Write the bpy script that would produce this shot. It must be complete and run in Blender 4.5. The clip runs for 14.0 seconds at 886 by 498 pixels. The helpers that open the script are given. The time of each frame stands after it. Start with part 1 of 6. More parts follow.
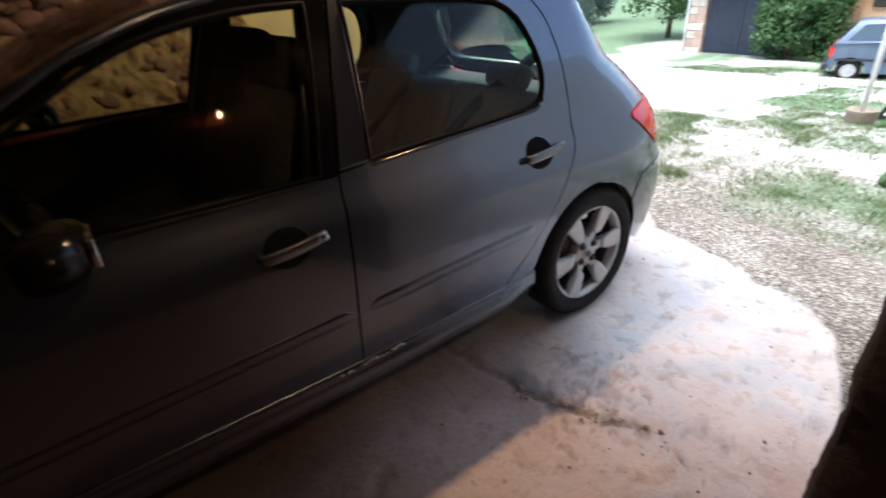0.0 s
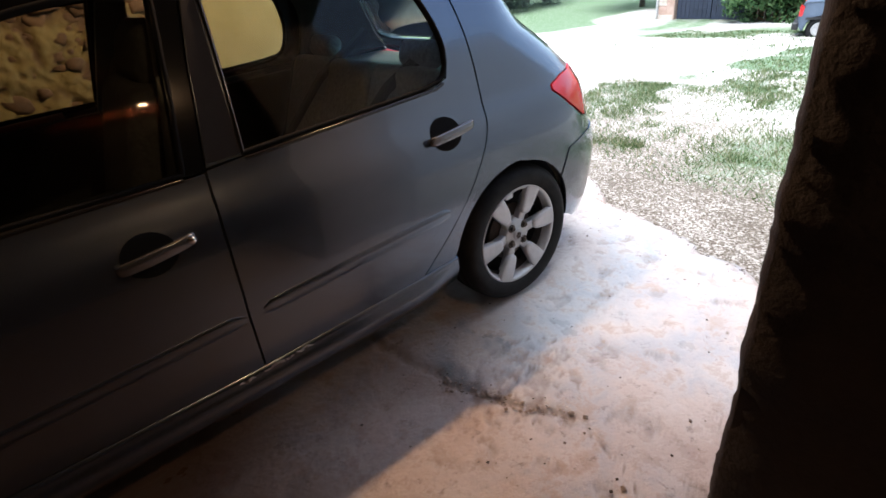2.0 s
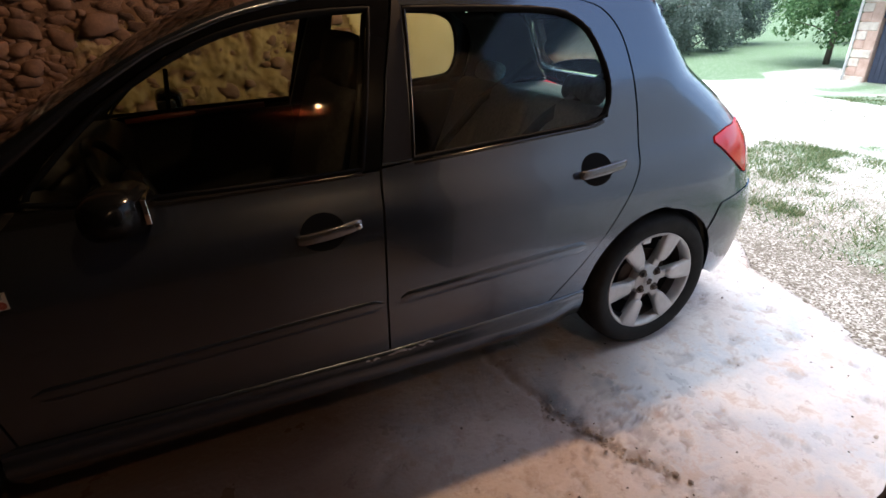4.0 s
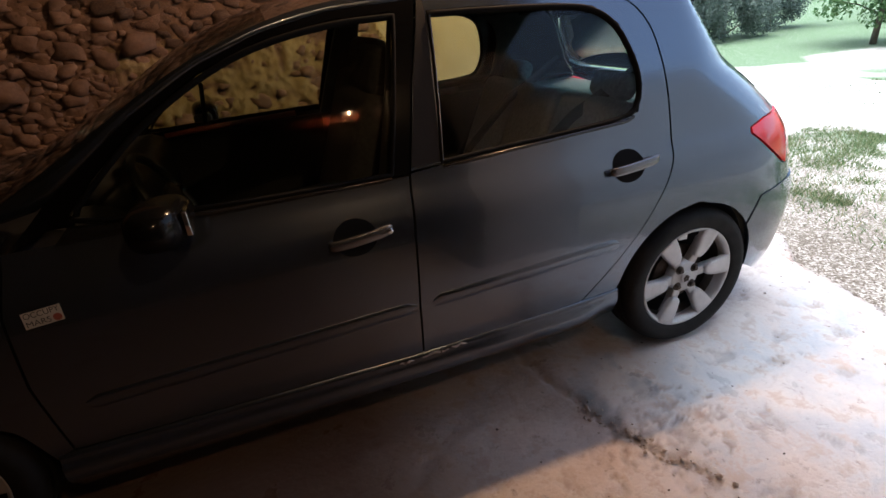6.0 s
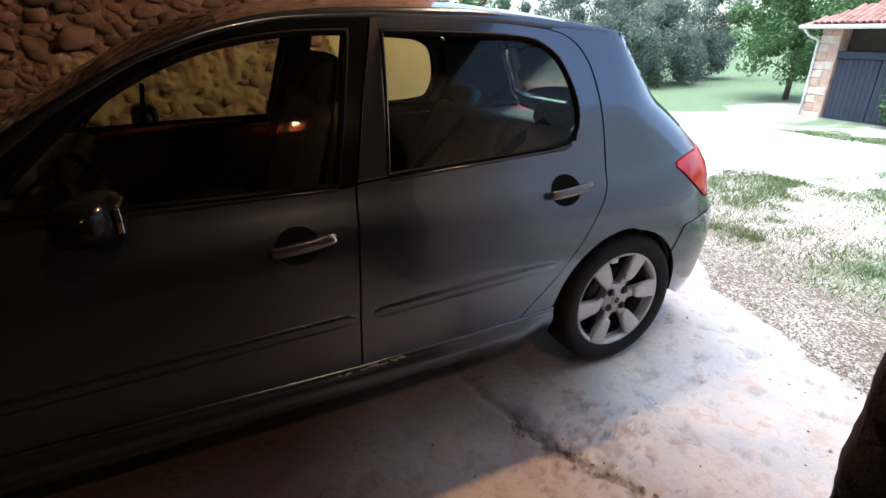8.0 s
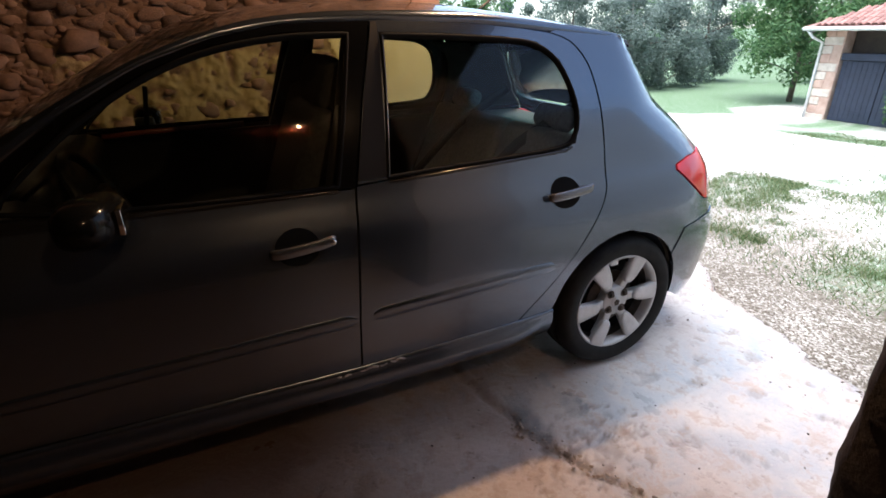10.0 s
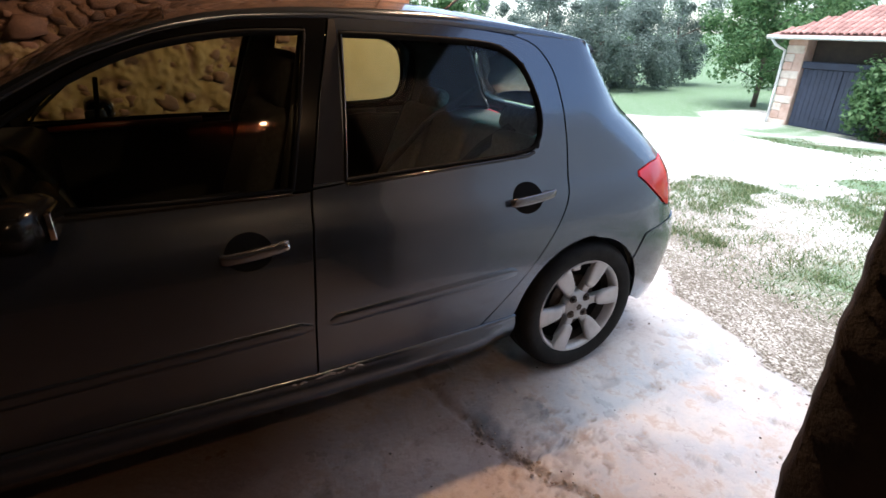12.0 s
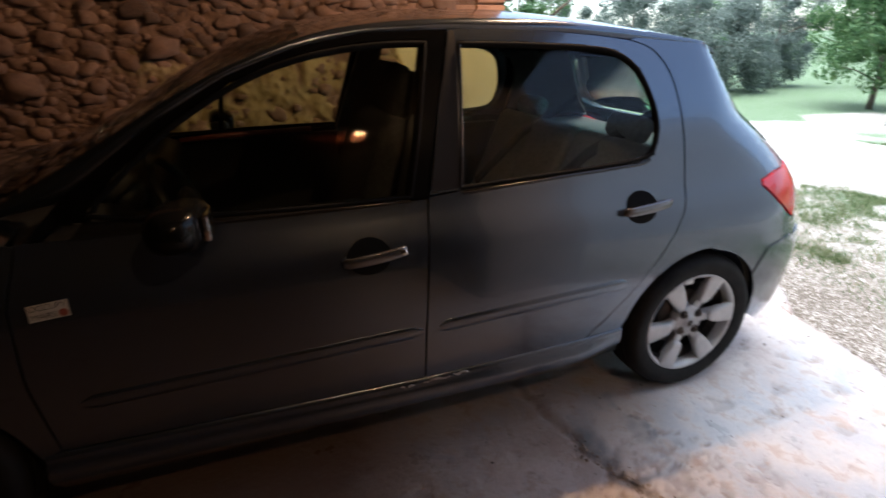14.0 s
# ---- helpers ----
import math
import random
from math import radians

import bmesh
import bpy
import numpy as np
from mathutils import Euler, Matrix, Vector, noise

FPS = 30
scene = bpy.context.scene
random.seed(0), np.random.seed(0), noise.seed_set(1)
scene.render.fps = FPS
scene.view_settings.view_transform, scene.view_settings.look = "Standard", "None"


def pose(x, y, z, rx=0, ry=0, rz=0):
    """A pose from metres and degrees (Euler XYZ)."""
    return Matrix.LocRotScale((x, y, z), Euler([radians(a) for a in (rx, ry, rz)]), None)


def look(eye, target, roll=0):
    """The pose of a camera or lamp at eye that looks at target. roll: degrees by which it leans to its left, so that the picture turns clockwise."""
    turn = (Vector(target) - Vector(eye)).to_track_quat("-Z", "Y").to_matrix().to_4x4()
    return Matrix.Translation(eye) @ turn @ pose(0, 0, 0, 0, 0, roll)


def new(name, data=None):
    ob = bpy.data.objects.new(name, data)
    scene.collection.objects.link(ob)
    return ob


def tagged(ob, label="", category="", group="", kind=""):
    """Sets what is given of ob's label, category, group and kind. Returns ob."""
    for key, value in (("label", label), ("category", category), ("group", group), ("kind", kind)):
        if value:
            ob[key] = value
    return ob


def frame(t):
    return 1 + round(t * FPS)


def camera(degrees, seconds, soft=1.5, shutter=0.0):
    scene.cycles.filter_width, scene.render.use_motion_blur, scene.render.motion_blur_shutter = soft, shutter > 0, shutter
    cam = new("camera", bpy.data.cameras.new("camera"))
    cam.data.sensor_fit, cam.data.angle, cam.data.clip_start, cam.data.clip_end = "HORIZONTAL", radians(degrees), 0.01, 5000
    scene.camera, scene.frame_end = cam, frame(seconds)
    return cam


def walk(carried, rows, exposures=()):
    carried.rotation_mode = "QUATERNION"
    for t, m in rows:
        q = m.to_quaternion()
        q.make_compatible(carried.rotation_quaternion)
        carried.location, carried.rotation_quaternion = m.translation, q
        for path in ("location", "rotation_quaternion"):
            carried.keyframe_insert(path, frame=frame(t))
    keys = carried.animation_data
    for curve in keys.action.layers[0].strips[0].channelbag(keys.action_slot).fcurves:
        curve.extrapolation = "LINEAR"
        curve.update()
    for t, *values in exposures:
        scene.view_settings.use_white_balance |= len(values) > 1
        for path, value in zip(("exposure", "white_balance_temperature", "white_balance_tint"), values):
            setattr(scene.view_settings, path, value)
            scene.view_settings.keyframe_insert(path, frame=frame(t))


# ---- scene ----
cam = camera(82.9, 14.0, shutter=0.5)
PATH = [
    (0, (-1.666, -1.232, 1.414), (-0.65, 0.217, 0.482), -3.9),
    (0.5, (-1.584, -1.188, 1.366), (-0.419, 0.103, 0.378), 0.8),
    (1, (-1.413, -1.232, 1.328), (-0.351, 0.119, 0.305), -2.5),
    (1.5, (-1.34, -1.316, 1.339), (-0.37, 0.07, 0.272), -6.3),
    (2, (-1.381, -1.339, 1.36), (-0.364, 0.073, 0.373), -7.3),
    (2.5, (-1.522, -1.303, 1.371), (-0.574, 0.166, 0.401), -5.6),
    (3, (-1.63, -1.326, 1.392), (-0.745, 0.203, 0.454), -0.2),
    (3.5, (-1.59, -1.342, 1.389), (-0.851, 0.291, 0.502), -0.3),
    (4, (-1.496, -1.372, 1.39), (-0.821, 0.296, 0.517), -2.4),
    (6.3, (-1.494, -1.377, 1.4), (-0.943, 0.345, 0.545), -5.5),
    (6.5, (-1.509, -1.38, 1.391), (-0.93, 0.354, 0.582), -4.7),
    (7, (-1.493, -1.407, 1.395), (-0.784, 0.289, 0.606), -1.5),
    (7.5, (-1.506, -1.411, 1.383), (-0.736, 0.256, 0.59), -0.2),
    (9.8, (-1.492, -1.42, 1.386), (-0.701, 0.237, 0.594), -0.6),
    (10, (-1.497, -1.422, 1.387), (-0.726, 0.248, 0.6), -0.4),
    (10.5, (-1.477, -1.428, 1.404), (-0.723, 0.261, 0.643), 0.2),
    (11, (-1.457, -1.419, 1.409), (-0.69, 0.265, 0.648), -1.4),
    (11.5, (-1.454, -1.412, 1.411), (-0.658, 0.253, 0.64), 1.9),
    (12, (-1.438, -1.407, 1.402), (-0.576, 0.211, 0.604), 1.5),
    (12.5, (-1.442, -1.405, 1.414), (-0.604, 0.232, 0.627), -1.4),
    (13, (-1.455, -1.41, 1.409), (-0.644, 0.249, 0.642), -2.8),
    (13.5, (-1.484, -1.386, 1.4), (-0.714, 0.28, 0.606), -1.8),
    (14, (-1.552, -1.356, 1.401), (-0.949, 0.388, 0.628), -0.6),
]
walk(cam, [(t, look(eye, target, roll)) for t, eye, target, roll in PATH], [(0, 1.44, 6200, 8)])

rnd = random.Random(7)

# ---- world, sun, lamps ----
world = bpy.data.worlds.new("world")
scene.world = world
world.use_nodes = True
wn = world.node_tree
sky = wn.nodes.new("ShaderNodeTexSky")
sky.sky_type = "NISHITA"
sky.sun_disc = False
sky.sun_elevation, sky.sun_rotation = radians(77), radians(270)
sky.dust_density, sky.ozone_density = 1.0, 2.0
overcast = wn.nodes.new("ShaderNodeHueSaturation")
overcast.inputs["Saturation"].default_value = 0.8
wn.links.new(sky.outputs[0], overcast.inputs["Color"])
wn.links.new(overcast.outputs[0], wn.nodes["Background"].inputs[0])
wn.nodes["Background"].inputs[1].default_value = 0.15
sun = bpy.data.lights.new("sun", "SUN")
sun.energy, sun.angle, sun.color = 5.0, radians(60), (0.98, 0.99, 1.0)
sun_ob = new("sun", sun)
sun_ob.matrix_world = look((-4, 1.0, 18), (0, 0, 0))


# ---- helpers for meshes and materials ----
def mat(name, base, rough=0.6, metal=0.0):
    m = bpy.data.materials.new(name)
    m.use_nodes = True
    b = m.node_tree.nodes["Principled BSDF"]
    b.inputs["Base Color"].default_value = (*base, 1)
    b.inputs["Roughness"].default_value = rough
    b.inputs["Metallic"].default_value = metal
    return m


def node(m, kind, **values):
    n = m.node_tree.nodes.new(kind)
    for k, v in values.items():
        n.inputs[k].default_value = v
    return n


def link(m, a, b):
    m.node_tree.links.new(a, b)


def bsdf(m):
    return m.node_tree.nodes["Principled BSDF"]


def noise_mat(name, stops, scale, rough=0.8, bump=0.3, fine=40.0, metal=0.0, dist=0.01, rvar=0.15):
    """Colour ramp over mixed coarse and fine noise, with bump and varied gloss."""
    m = mat(name, stops[0][1], rough, metal)
    tc = node(m, "ShaderNodeTexCoord")
    a = node(m, "ShaderNodeTexNoise", Scale=scale, Detail=6.0, Roughness=0.6)
    b = node(m, "ShaderNodeTexNoise", Scale=fine, Detail=4.0, Roughness=0.6)
    link(m, tc.outputs["Object"], a.inputs["Vector"])
    link(m, tc.outputs["Object"], b.inputs["Vector"])
    mix = node(m, "ShaderNodeMath")
    mix.operation = "MULTIPLY_ADD"
    link(m, b.outputs["Fac"], mix.inputs[0])
    mix.inputs[1].default_value = 0.35
    sub = node(m, "ShaderNodeMath")
    sub.operation = "MULTIPLY_ADD"
    link(m, a.outputs["Fac"], sub.inputs[0])
    sub.inputs[1].default_value, sub.inputs[2].default_value = 1.3, -0.32
    link(m, sub.outputs[0], mix.inputs[2])
    ramp = node(m, "ShaderNodeValToRGB")
    els = ramp.color_ramp.elements
    while len(els) < len(stops):
        els.new(0.5)
    for e, (p, c) in zip(els, stops):
        e.position, e.color = p, (*c, 1)
    link(m, mix.outputs[0], ramp.inputs[0])
    link(m, ramp.outputs[0], bsdf(m).inputs["Base Color"])
    r = node(m, "ShaderNodeMapRange")
    link(m, a.outputs["Fac"], r.inputs[0])
    r.inputs[3].default_value, r.inputs[4].default_value = max(0.02, rough - rvar), min(1, rough + rvar)
    link(m, r.outputs[0], bsdf(m).inputs["Roughness"])
    if bump:
        bp = node(m, "ShaderNodeBump", Strength=bump, Distance=dist)
        link(m, mix.outputs[0], bp.inputs["Height"])
        link(m, bp.outputs[0], bsdf(m).inputs["Normal"])
    return m


def vary(m, amount=0.25):
    """Lightness by object, for repeated pieces."""
    b = bsdf(m)
    src = b.inputs["Base Color"].links[0].from_socket if b.inputs["Base Color"].links else None
    info = node(m, "ShaderNodeObjectInfo")
    r = node(m, "ShaderNodeMapRange")
    link(m, info.outputs["Random"], r.inputs[0])
    r.inputs[3].default_value, r.inputs[4].default_value = 1 - amount, 1 + amount
    hs = node(m, "ShaderNodeHueSaturation")
    if src:
        link(m, src, hs.inputs["Color"])
    else:
        hs.inputs["Color"].default_value = b.inputs["Base Color"].default_value
    link(m, r.outputs[0], hs.inputs["Value"])
    link(m, hs.outputs[0], b.inputs["Base Color"])
    return m


def thing(name, label, category, loc=(0, 0, 0), rz=0.0, group="", kind=""):
    e = new(name)
    e.empty_display_size = 0.1
    e.matrix_world = pose(*loc, 0, 0, rz)
    return tagged(e, label, category, group, kind)


def obj(name, bm, material, smooth=True):
    me = bpy.data.meshes.new(name)
    bm.to_mesh(me)
    bm.free()
    for m in material if isinstance(material, (list, tuple)) else [material]:
        me.materials.append(m)
    if smooth:
        for p in me.polygons:
            p.use_smooth = True
    return new(name, me)


def part(name, bm, material, parent, label="", smooth=True):
    o = obj(name, bm, material, smooth)
    o.parent = parent
    if label:
        o["label"] = label
    return o


def box(bm, lo, hi, bevel=0.0, m=None, seg=2):
    lo, hi = Vector(lo), Vector(hi)
    r = bmesh.ops.create_cube(bm, size=1.0, matrix=Matrix.Translation((lo + hi) / 2) @ Matrix.Diagonal((*(hi - lo), 1)))
    vs = r["verts"]
    if bevel:
        es = list({e for v in vs for e in v.link_edges})
        out = bmesh.ops.bevel(bm, geom=es, offset=bevel, segments=seg, affect="EDGES", profile=0.5)
        vs = list({v for f in out["faces"] for v in f.verts} | {v for v in vs if v.is_valid})
    if m is not None:
        bmesh.ops.transform(bm, matrix=m, verts=[v for v in vs if v.is_valid])
    return vs


def tube(bm, pts, radius, seg=8, caps=True):
    """A round bar along points; radius may be a list."""
    pts = [Vector(p) for p in pts]
    rings = []
    for i, p in enumerate(pts):
        d = (pts[min(i + 1, len(pts) - 1)] - pts[max(i - 1, 0)]).normalized()
        a = d.cross(Vector((0, 0, 1)) if abs(d.z) < 0.9 else Vector((1, 0, 0))).normalized()
        b = d.cross(a)
        r = radius[i] if isinstance(radius, (list, tuple)) else radius
        rings.append([bm.verts.new(p + (a * math.cos(k * math.tau / seg) + b * math.sin(k * math.tau / seg)) * r) for k in range(seg)])
    for r0, r1 in zip(rings, rings[1:]):
        for k in range(seg):
            bm.faces.new((r0[k], r0[(k + 1) % seg], r1[(k + 1) % seg], r1[k]))
    if caps:
        bm.faces.new(rings[0])
        bm.faces.new(rings[-1][::-1])
    bmesh.ops.recalc_face_normals(bm, faces=bm.faces)


def lathe(bm, profile, seg=32, m=None):
    """Turned about the y axis: profile of (radius, y)."""
    rings = []
    for r, y in profile:
        ring = []
        for k in range(seg):
            a = k * math.tau / seg
            v = Vector((r * math.cos(a), y, r * math.sin(a)))
            ring.append(bm.verts.new(m @ v if m else v))
        rings.append(ring)
    for r0, r1 in zip(rings, rings[1:]):
        for k in range(seg):
            bm.faces.new((r0[k], r0[(k + 1) % seg], r1[(k + 1) % seg], r1[k]))
    bmesh.ops.recalc_face_normals(bm, faces=bm.faces)


def curve(pts):
    """Smooth function through (x, value) points, with no overshoot."""
    xs = [p[0] for p in pts]
    ys = [p[1] for p in pts]
    n = len(xs)
    d = [(ys[i + 1] - ys[i]) / (xs[i + 1] - xs[i]) for i in range(n - 1)]
    t = [d[0]] + [0 if d[i - 1] * d[i] <= 0 else 2 * d[i - 1] * d[i] / (d[i - 1] + d[i]) for i in range(1, n - 1)] + [d[-1]]

    def f(x):
        if x <= xs[0]:
            return ys[0] + t[0] * (x - xs[0])
        if x >= xs[-1]:
            return ys[-1] + t[-1] * (x - xs[-1])
        i = next(k for k in range(n - 1) if x <= xs[k + 1])
        h = xs[i + 1] - xs[i]
        u = (x - xs[i]) / h
        return ((1 + 2 * u) * (1 - u) ** 2 * ys[i] + u * (1 - u) ** 2 * h * t[i] + u * u * (3 - 2 * u) * ys[i + 1] + u * u * (u - 1) * h * t[i + 1])

    return f


def smooth_loop(pts, sharp=(), step=0.03):
    """Closed outline through points, rounded but at the sharp indices."""
    out = []
    n = len(pts)
    for i in range(n):
        p0, p1, p2, p3 = (Vector(pts[(i + k) % n]) for k in (-1, 0, 1, 2))
        if i in sharp:
            p0 = p1
        if (i + 1) % n in sharp:
            p3 = p2
        k = max(1, int((p2 - p1).length / step))
        for j in range(k):
            u = j / k
            out.append(0.5 * (2 * p1 + (p2 - p0) * u + (2 * p0 - 5 * p1 + 4 * p2 - p3) * u * u + (3 * p1 - p0 - 3 * p2 + p3) * u ** 3))
    return [(v.x, v.y) for v in out]


# ---- materials ----
PAINT = mat("dark_grey_metallic_paint", (0.098, 0.122, 0.158), 0.23, 0.88)
bsdf(PAINT).inputs["Coat Weight"].default_value = 0.8
bsdf(PAINT).inputs["Coat Roughness"].default_value = 0.06
_n = node(PAINT, "ShaderNodeTexNoise", Scale=900.0, Detail=1.0)
_b = node(PAINT, "ShaderNodeBump", Strength=0.06, Distance=0.002)
link(PAINT, _n.outputs["Fac"], _b.inputs["Height"])
link(PAINT, _b.outputs[0], bsdf(PAINT).inputs["Normal"])
_d = node(PAINT, "ShaderNodeTexNoise", Scale=6.0, Detail=8.0, Roughness=0.7)
_r = node(PAINT, "ShaderNodeMapRange")
link(PAINT, _d.outputs["Fac"], _r.inputs[0])
_r.inputs[3].default_value, _r.inputs[4].default_value = 0.01, 0.09
link(PAINT, _r.outputs[0], bsdf(PAINT).inputs["Coat Roughness"])
BLACK = noise_mat("black_trim_plastic", [(0.3, (0.008, 0.008, 0.009)), (0.8, (0.016, 0.016, 0.017))], 30, 0.5, 0.1, 300)
RUBBER = noise_mat("tyre_rubber", [(0.3, (0.007, 0.007, 0.007)), (0.8, (0.020, 0.019, 0.018))], 14, 0.75, 0.15, 200)
ALLOY = noise_mat("silver_alloy", [(0.3, (0.40, 0.39, 0.385)), (0.8, (0.52, 0.51, 0.505))], 12, 0.42, 0.04, 160, 0.45)
bsdf(RUBBER).inputs["Specular IOR Level"].default_value = 0.18
# Barrel colour holds brake dust and the shade behind the spokes
BARREL = noise_mat("dust_and_shade", [(0.3, (0.035, 0.031, 0.028)), (0.8, (0.09, 0.082, 0.075))], 20, 0.7, 0.1, 120)
CHROME = mat("chrome", (0.75, 0.75, 0.76), 0.12, 1.0)
SATIN = mat("satin_handle", (0.17, 0.175, 0.19), 0.22, 0.8)
DARKMETAL = noise_mat("brake_iron", [(0.3, (0.05, 0.04, 0.035)), (0.8, (0.12, 0.09, 0.07))], 20, 0.6, 0.2, 90, 0.6)
RED = mat("red_lamp_plastic", (0.50, 0.006, 0.008), 0.14)
bsdf(RED).inputs["Coat Weight"].default_value = 0.25
GLOSSBLACK = mat("gloss_black_frame", (0.004, 0.004, 0.004), 0.16)
bsdf(GLOSSBLACK).inputs["Specular IOR Level"].default_value = 0.14
FABRIC = noise_mat("grey_seat_fabric", [(0.25, (0.16, 0.16, 0.168)), (0.8, (0.28, 0.28, 0.29))], 60, 0.95, 0.4, 500)
DARKFABRIC = noise_mat("charcoal_seat_fabric", [(0.25, (0.02, 0.02, 0.022)), (0.8, (0.05, 0.05, 0.052))], 60, 0.95, 0.4, 500)
LINING = noise_mat("grey_lining", [(0.3, (0.10, 0.10, 0.10)), (0.8, (0.16, 0.16, 0.155))], 25, 0.9, 0.2, 300)
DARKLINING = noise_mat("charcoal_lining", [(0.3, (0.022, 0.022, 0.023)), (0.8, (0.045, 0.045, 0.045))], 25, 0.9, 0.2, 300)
WOODRED = noise_mat("red_timber_and_lit_trim", [(0.3, (0.16, 0.035, 0.02)), (0.8, (0.25, 0.06, 0.03))], 20, 0.4, 0.1, 90)


def glass(name, tint, gloss=0.02):
    m = bpy.data.materials.new(name)
    m.use_nodes = True
    nt = m.node_tree
    nt.nodes.remove(nt.nodes["Principled BSDF"])
    out = nt.nodes["Material Output"]
    tr = node(m, "ShaderNodeBsdfTransparent", Color=(*tint, 1))
    gl = node(m, "ShaderNodeBsdfGlossy", Roughness=gloss)
    fr = node(m, "ShaderNodeFresnel", IOR=1.34)
    mx = node(m, "ShaderNodeMixShader")
    link(m, fr.outputs[0], mx.inputs[0])
    link(m, tr.outputs[0], mx.inputs[1])
    link(m, gl.outputs[0], mx.inputs[2])
    link(m, mx.outputs[0], out.inputs[0])
    return m


GLASS = glass("side_window_glass", (0.80, 0.86, 0.76))
GLASS_TEAL = glass("tinted_rear_glass", (0.30, 0.66, 0.58))

# ---- the grey hatchback: body surface ----
prof = curve([(0.10, 0.12), (0.17, 0.05), (0.22, 0.028), (0.27, 0.012), (0.34, 0.004), (0.45, -0.008), (0.60, -0.016), (0.74, -0.012), (0.80, -0.007), (0.84, 0.002), (0.865, 0.0145),
              (0.895, 0.0315), (0.93, 0.042), (0.98, 0.057), (1.10, 0.095), (1.25, 0.158), (1.36, 0.212), (1.43, 0.256), (1.47, 0.30)])
rear_x = curve([(0.10, 0.52), (0.2, 0.64), (0.35, 0.70), (0.52, 0.715), (0.60, 0.70), (0.68, 0.655), (0.78, 0.62), (0.9, 0.575), (1.0, 0.50), (1.1, 0.415), (1.25, 0.29), (1.35, 0.20), (1.42, 0.14)])
front_x = curve([(0.10, 0.95), (0.25, 1.17), (0.45, 1.22), (0.6, 1.20), (0.75, 1.12), (0.9, 0.8), (1.0, 0.5)])
z_top = curve([(-2.45, 0.93), (-2.3, 0.985), (-2.1, 1.085), (-1.95, 1.170), (-1.74, 1.287), (-1.6, 1.350), (-1.47, 1.396), (-1.3, 1.437), (-1.0, 1.462), (-0.7, 1.463),
               (-0.39, 1.440), (-0.05, 1.397), (0.15, 1.365), (0.30, 1.335)])
CAR_W = 1.70   # between the two side planes


def skin(s, z, lift=0.0):
    """A point of the car's skin: s runs along the side (metres past the rear hub), bends round the tail past 0 and the nose before -2.3."""
    y = prof(z)
    if s > 0:
        n, X = 4.0 if z < 0.9 else max(2.25, 4.0 - (z - 0.9) * 8), rear_x(z)
        s_end = 0.72 * X
        if s <= s_end:
            th = math.asin(min(1, (s / X) ** (n / 2)))
        else:
            t0 = math.asin(0.72 ** (n / 2))
            th = min(math.pi / 2, t0 + (s - s_end) / 0.55 * (math.pi / 2 - t0))
        x = X * math.sin(th) ** (2 / n)
        y += 0.6 * (1 - max(0, math.cos(th)) ** (2 / n)) + max(0, s - s_end - 0.55)
        lx, ly = math.sin(th), -math.cos(th)
    elif s < -2.3:
        th = min((-2.3 - s) / 1.45, 1) * math.pi / 2
        x = -2.3 - front_x(z) * math.sin(th) ** (2 / 2.2)
        y += 0.75 * (1 - max(0, math.cos(th)) ** (2 / 2.2)) + max(0, -3.75 - s)
        lx, ly = -math.sin(th), -math.cos(th)
    else:
        x = s
        lx, ly = 0, -1
    if z > 0.95 and s < -1.35:
        y += 0.11 * ((-1.35 - s) / 0.7) ** 2
    slope = (prof(z + 0.01) - prof(z - 0.01)) / 0.02
    n = Vector((lx, ly, slope * 0.9)).normalized()
    return Vector((x, y, z)) + n * lift


def ease(v, lo, hi):
    u = min(1, max(0, (v - lo) / (hi - lo)))
    return u * u * (3 - 2 * u)


def far_skin(s, z, lift=0.0):
    """The far flank: its rear side window reaches a little further back."""
    return skin(s + 0.07 * ease(s, -0.75, -0.30) * (1 - ease(s, -0.16, 0.25)) * ease(z, 0.93, 1.02), z, lift)


def strip(name, rows, material, parent):
    """A swept moulding: rows of (s, z, lift), skinned row to row."""
    bm = bmesh.new()
    vs = [[bm.verts.new(skin(*p)) for p in r] for r in rows]
    for a, b in zip(vs, vs[1:]):
        for k in range(len(a) - 1):
            bm.faces.new((a[k], a[k + 1], b[k + 1], b[k]))
    bmesh.ops.recalc_face_normals(bm, faces=bm.faces)
    return part(name, bm, material, parent)


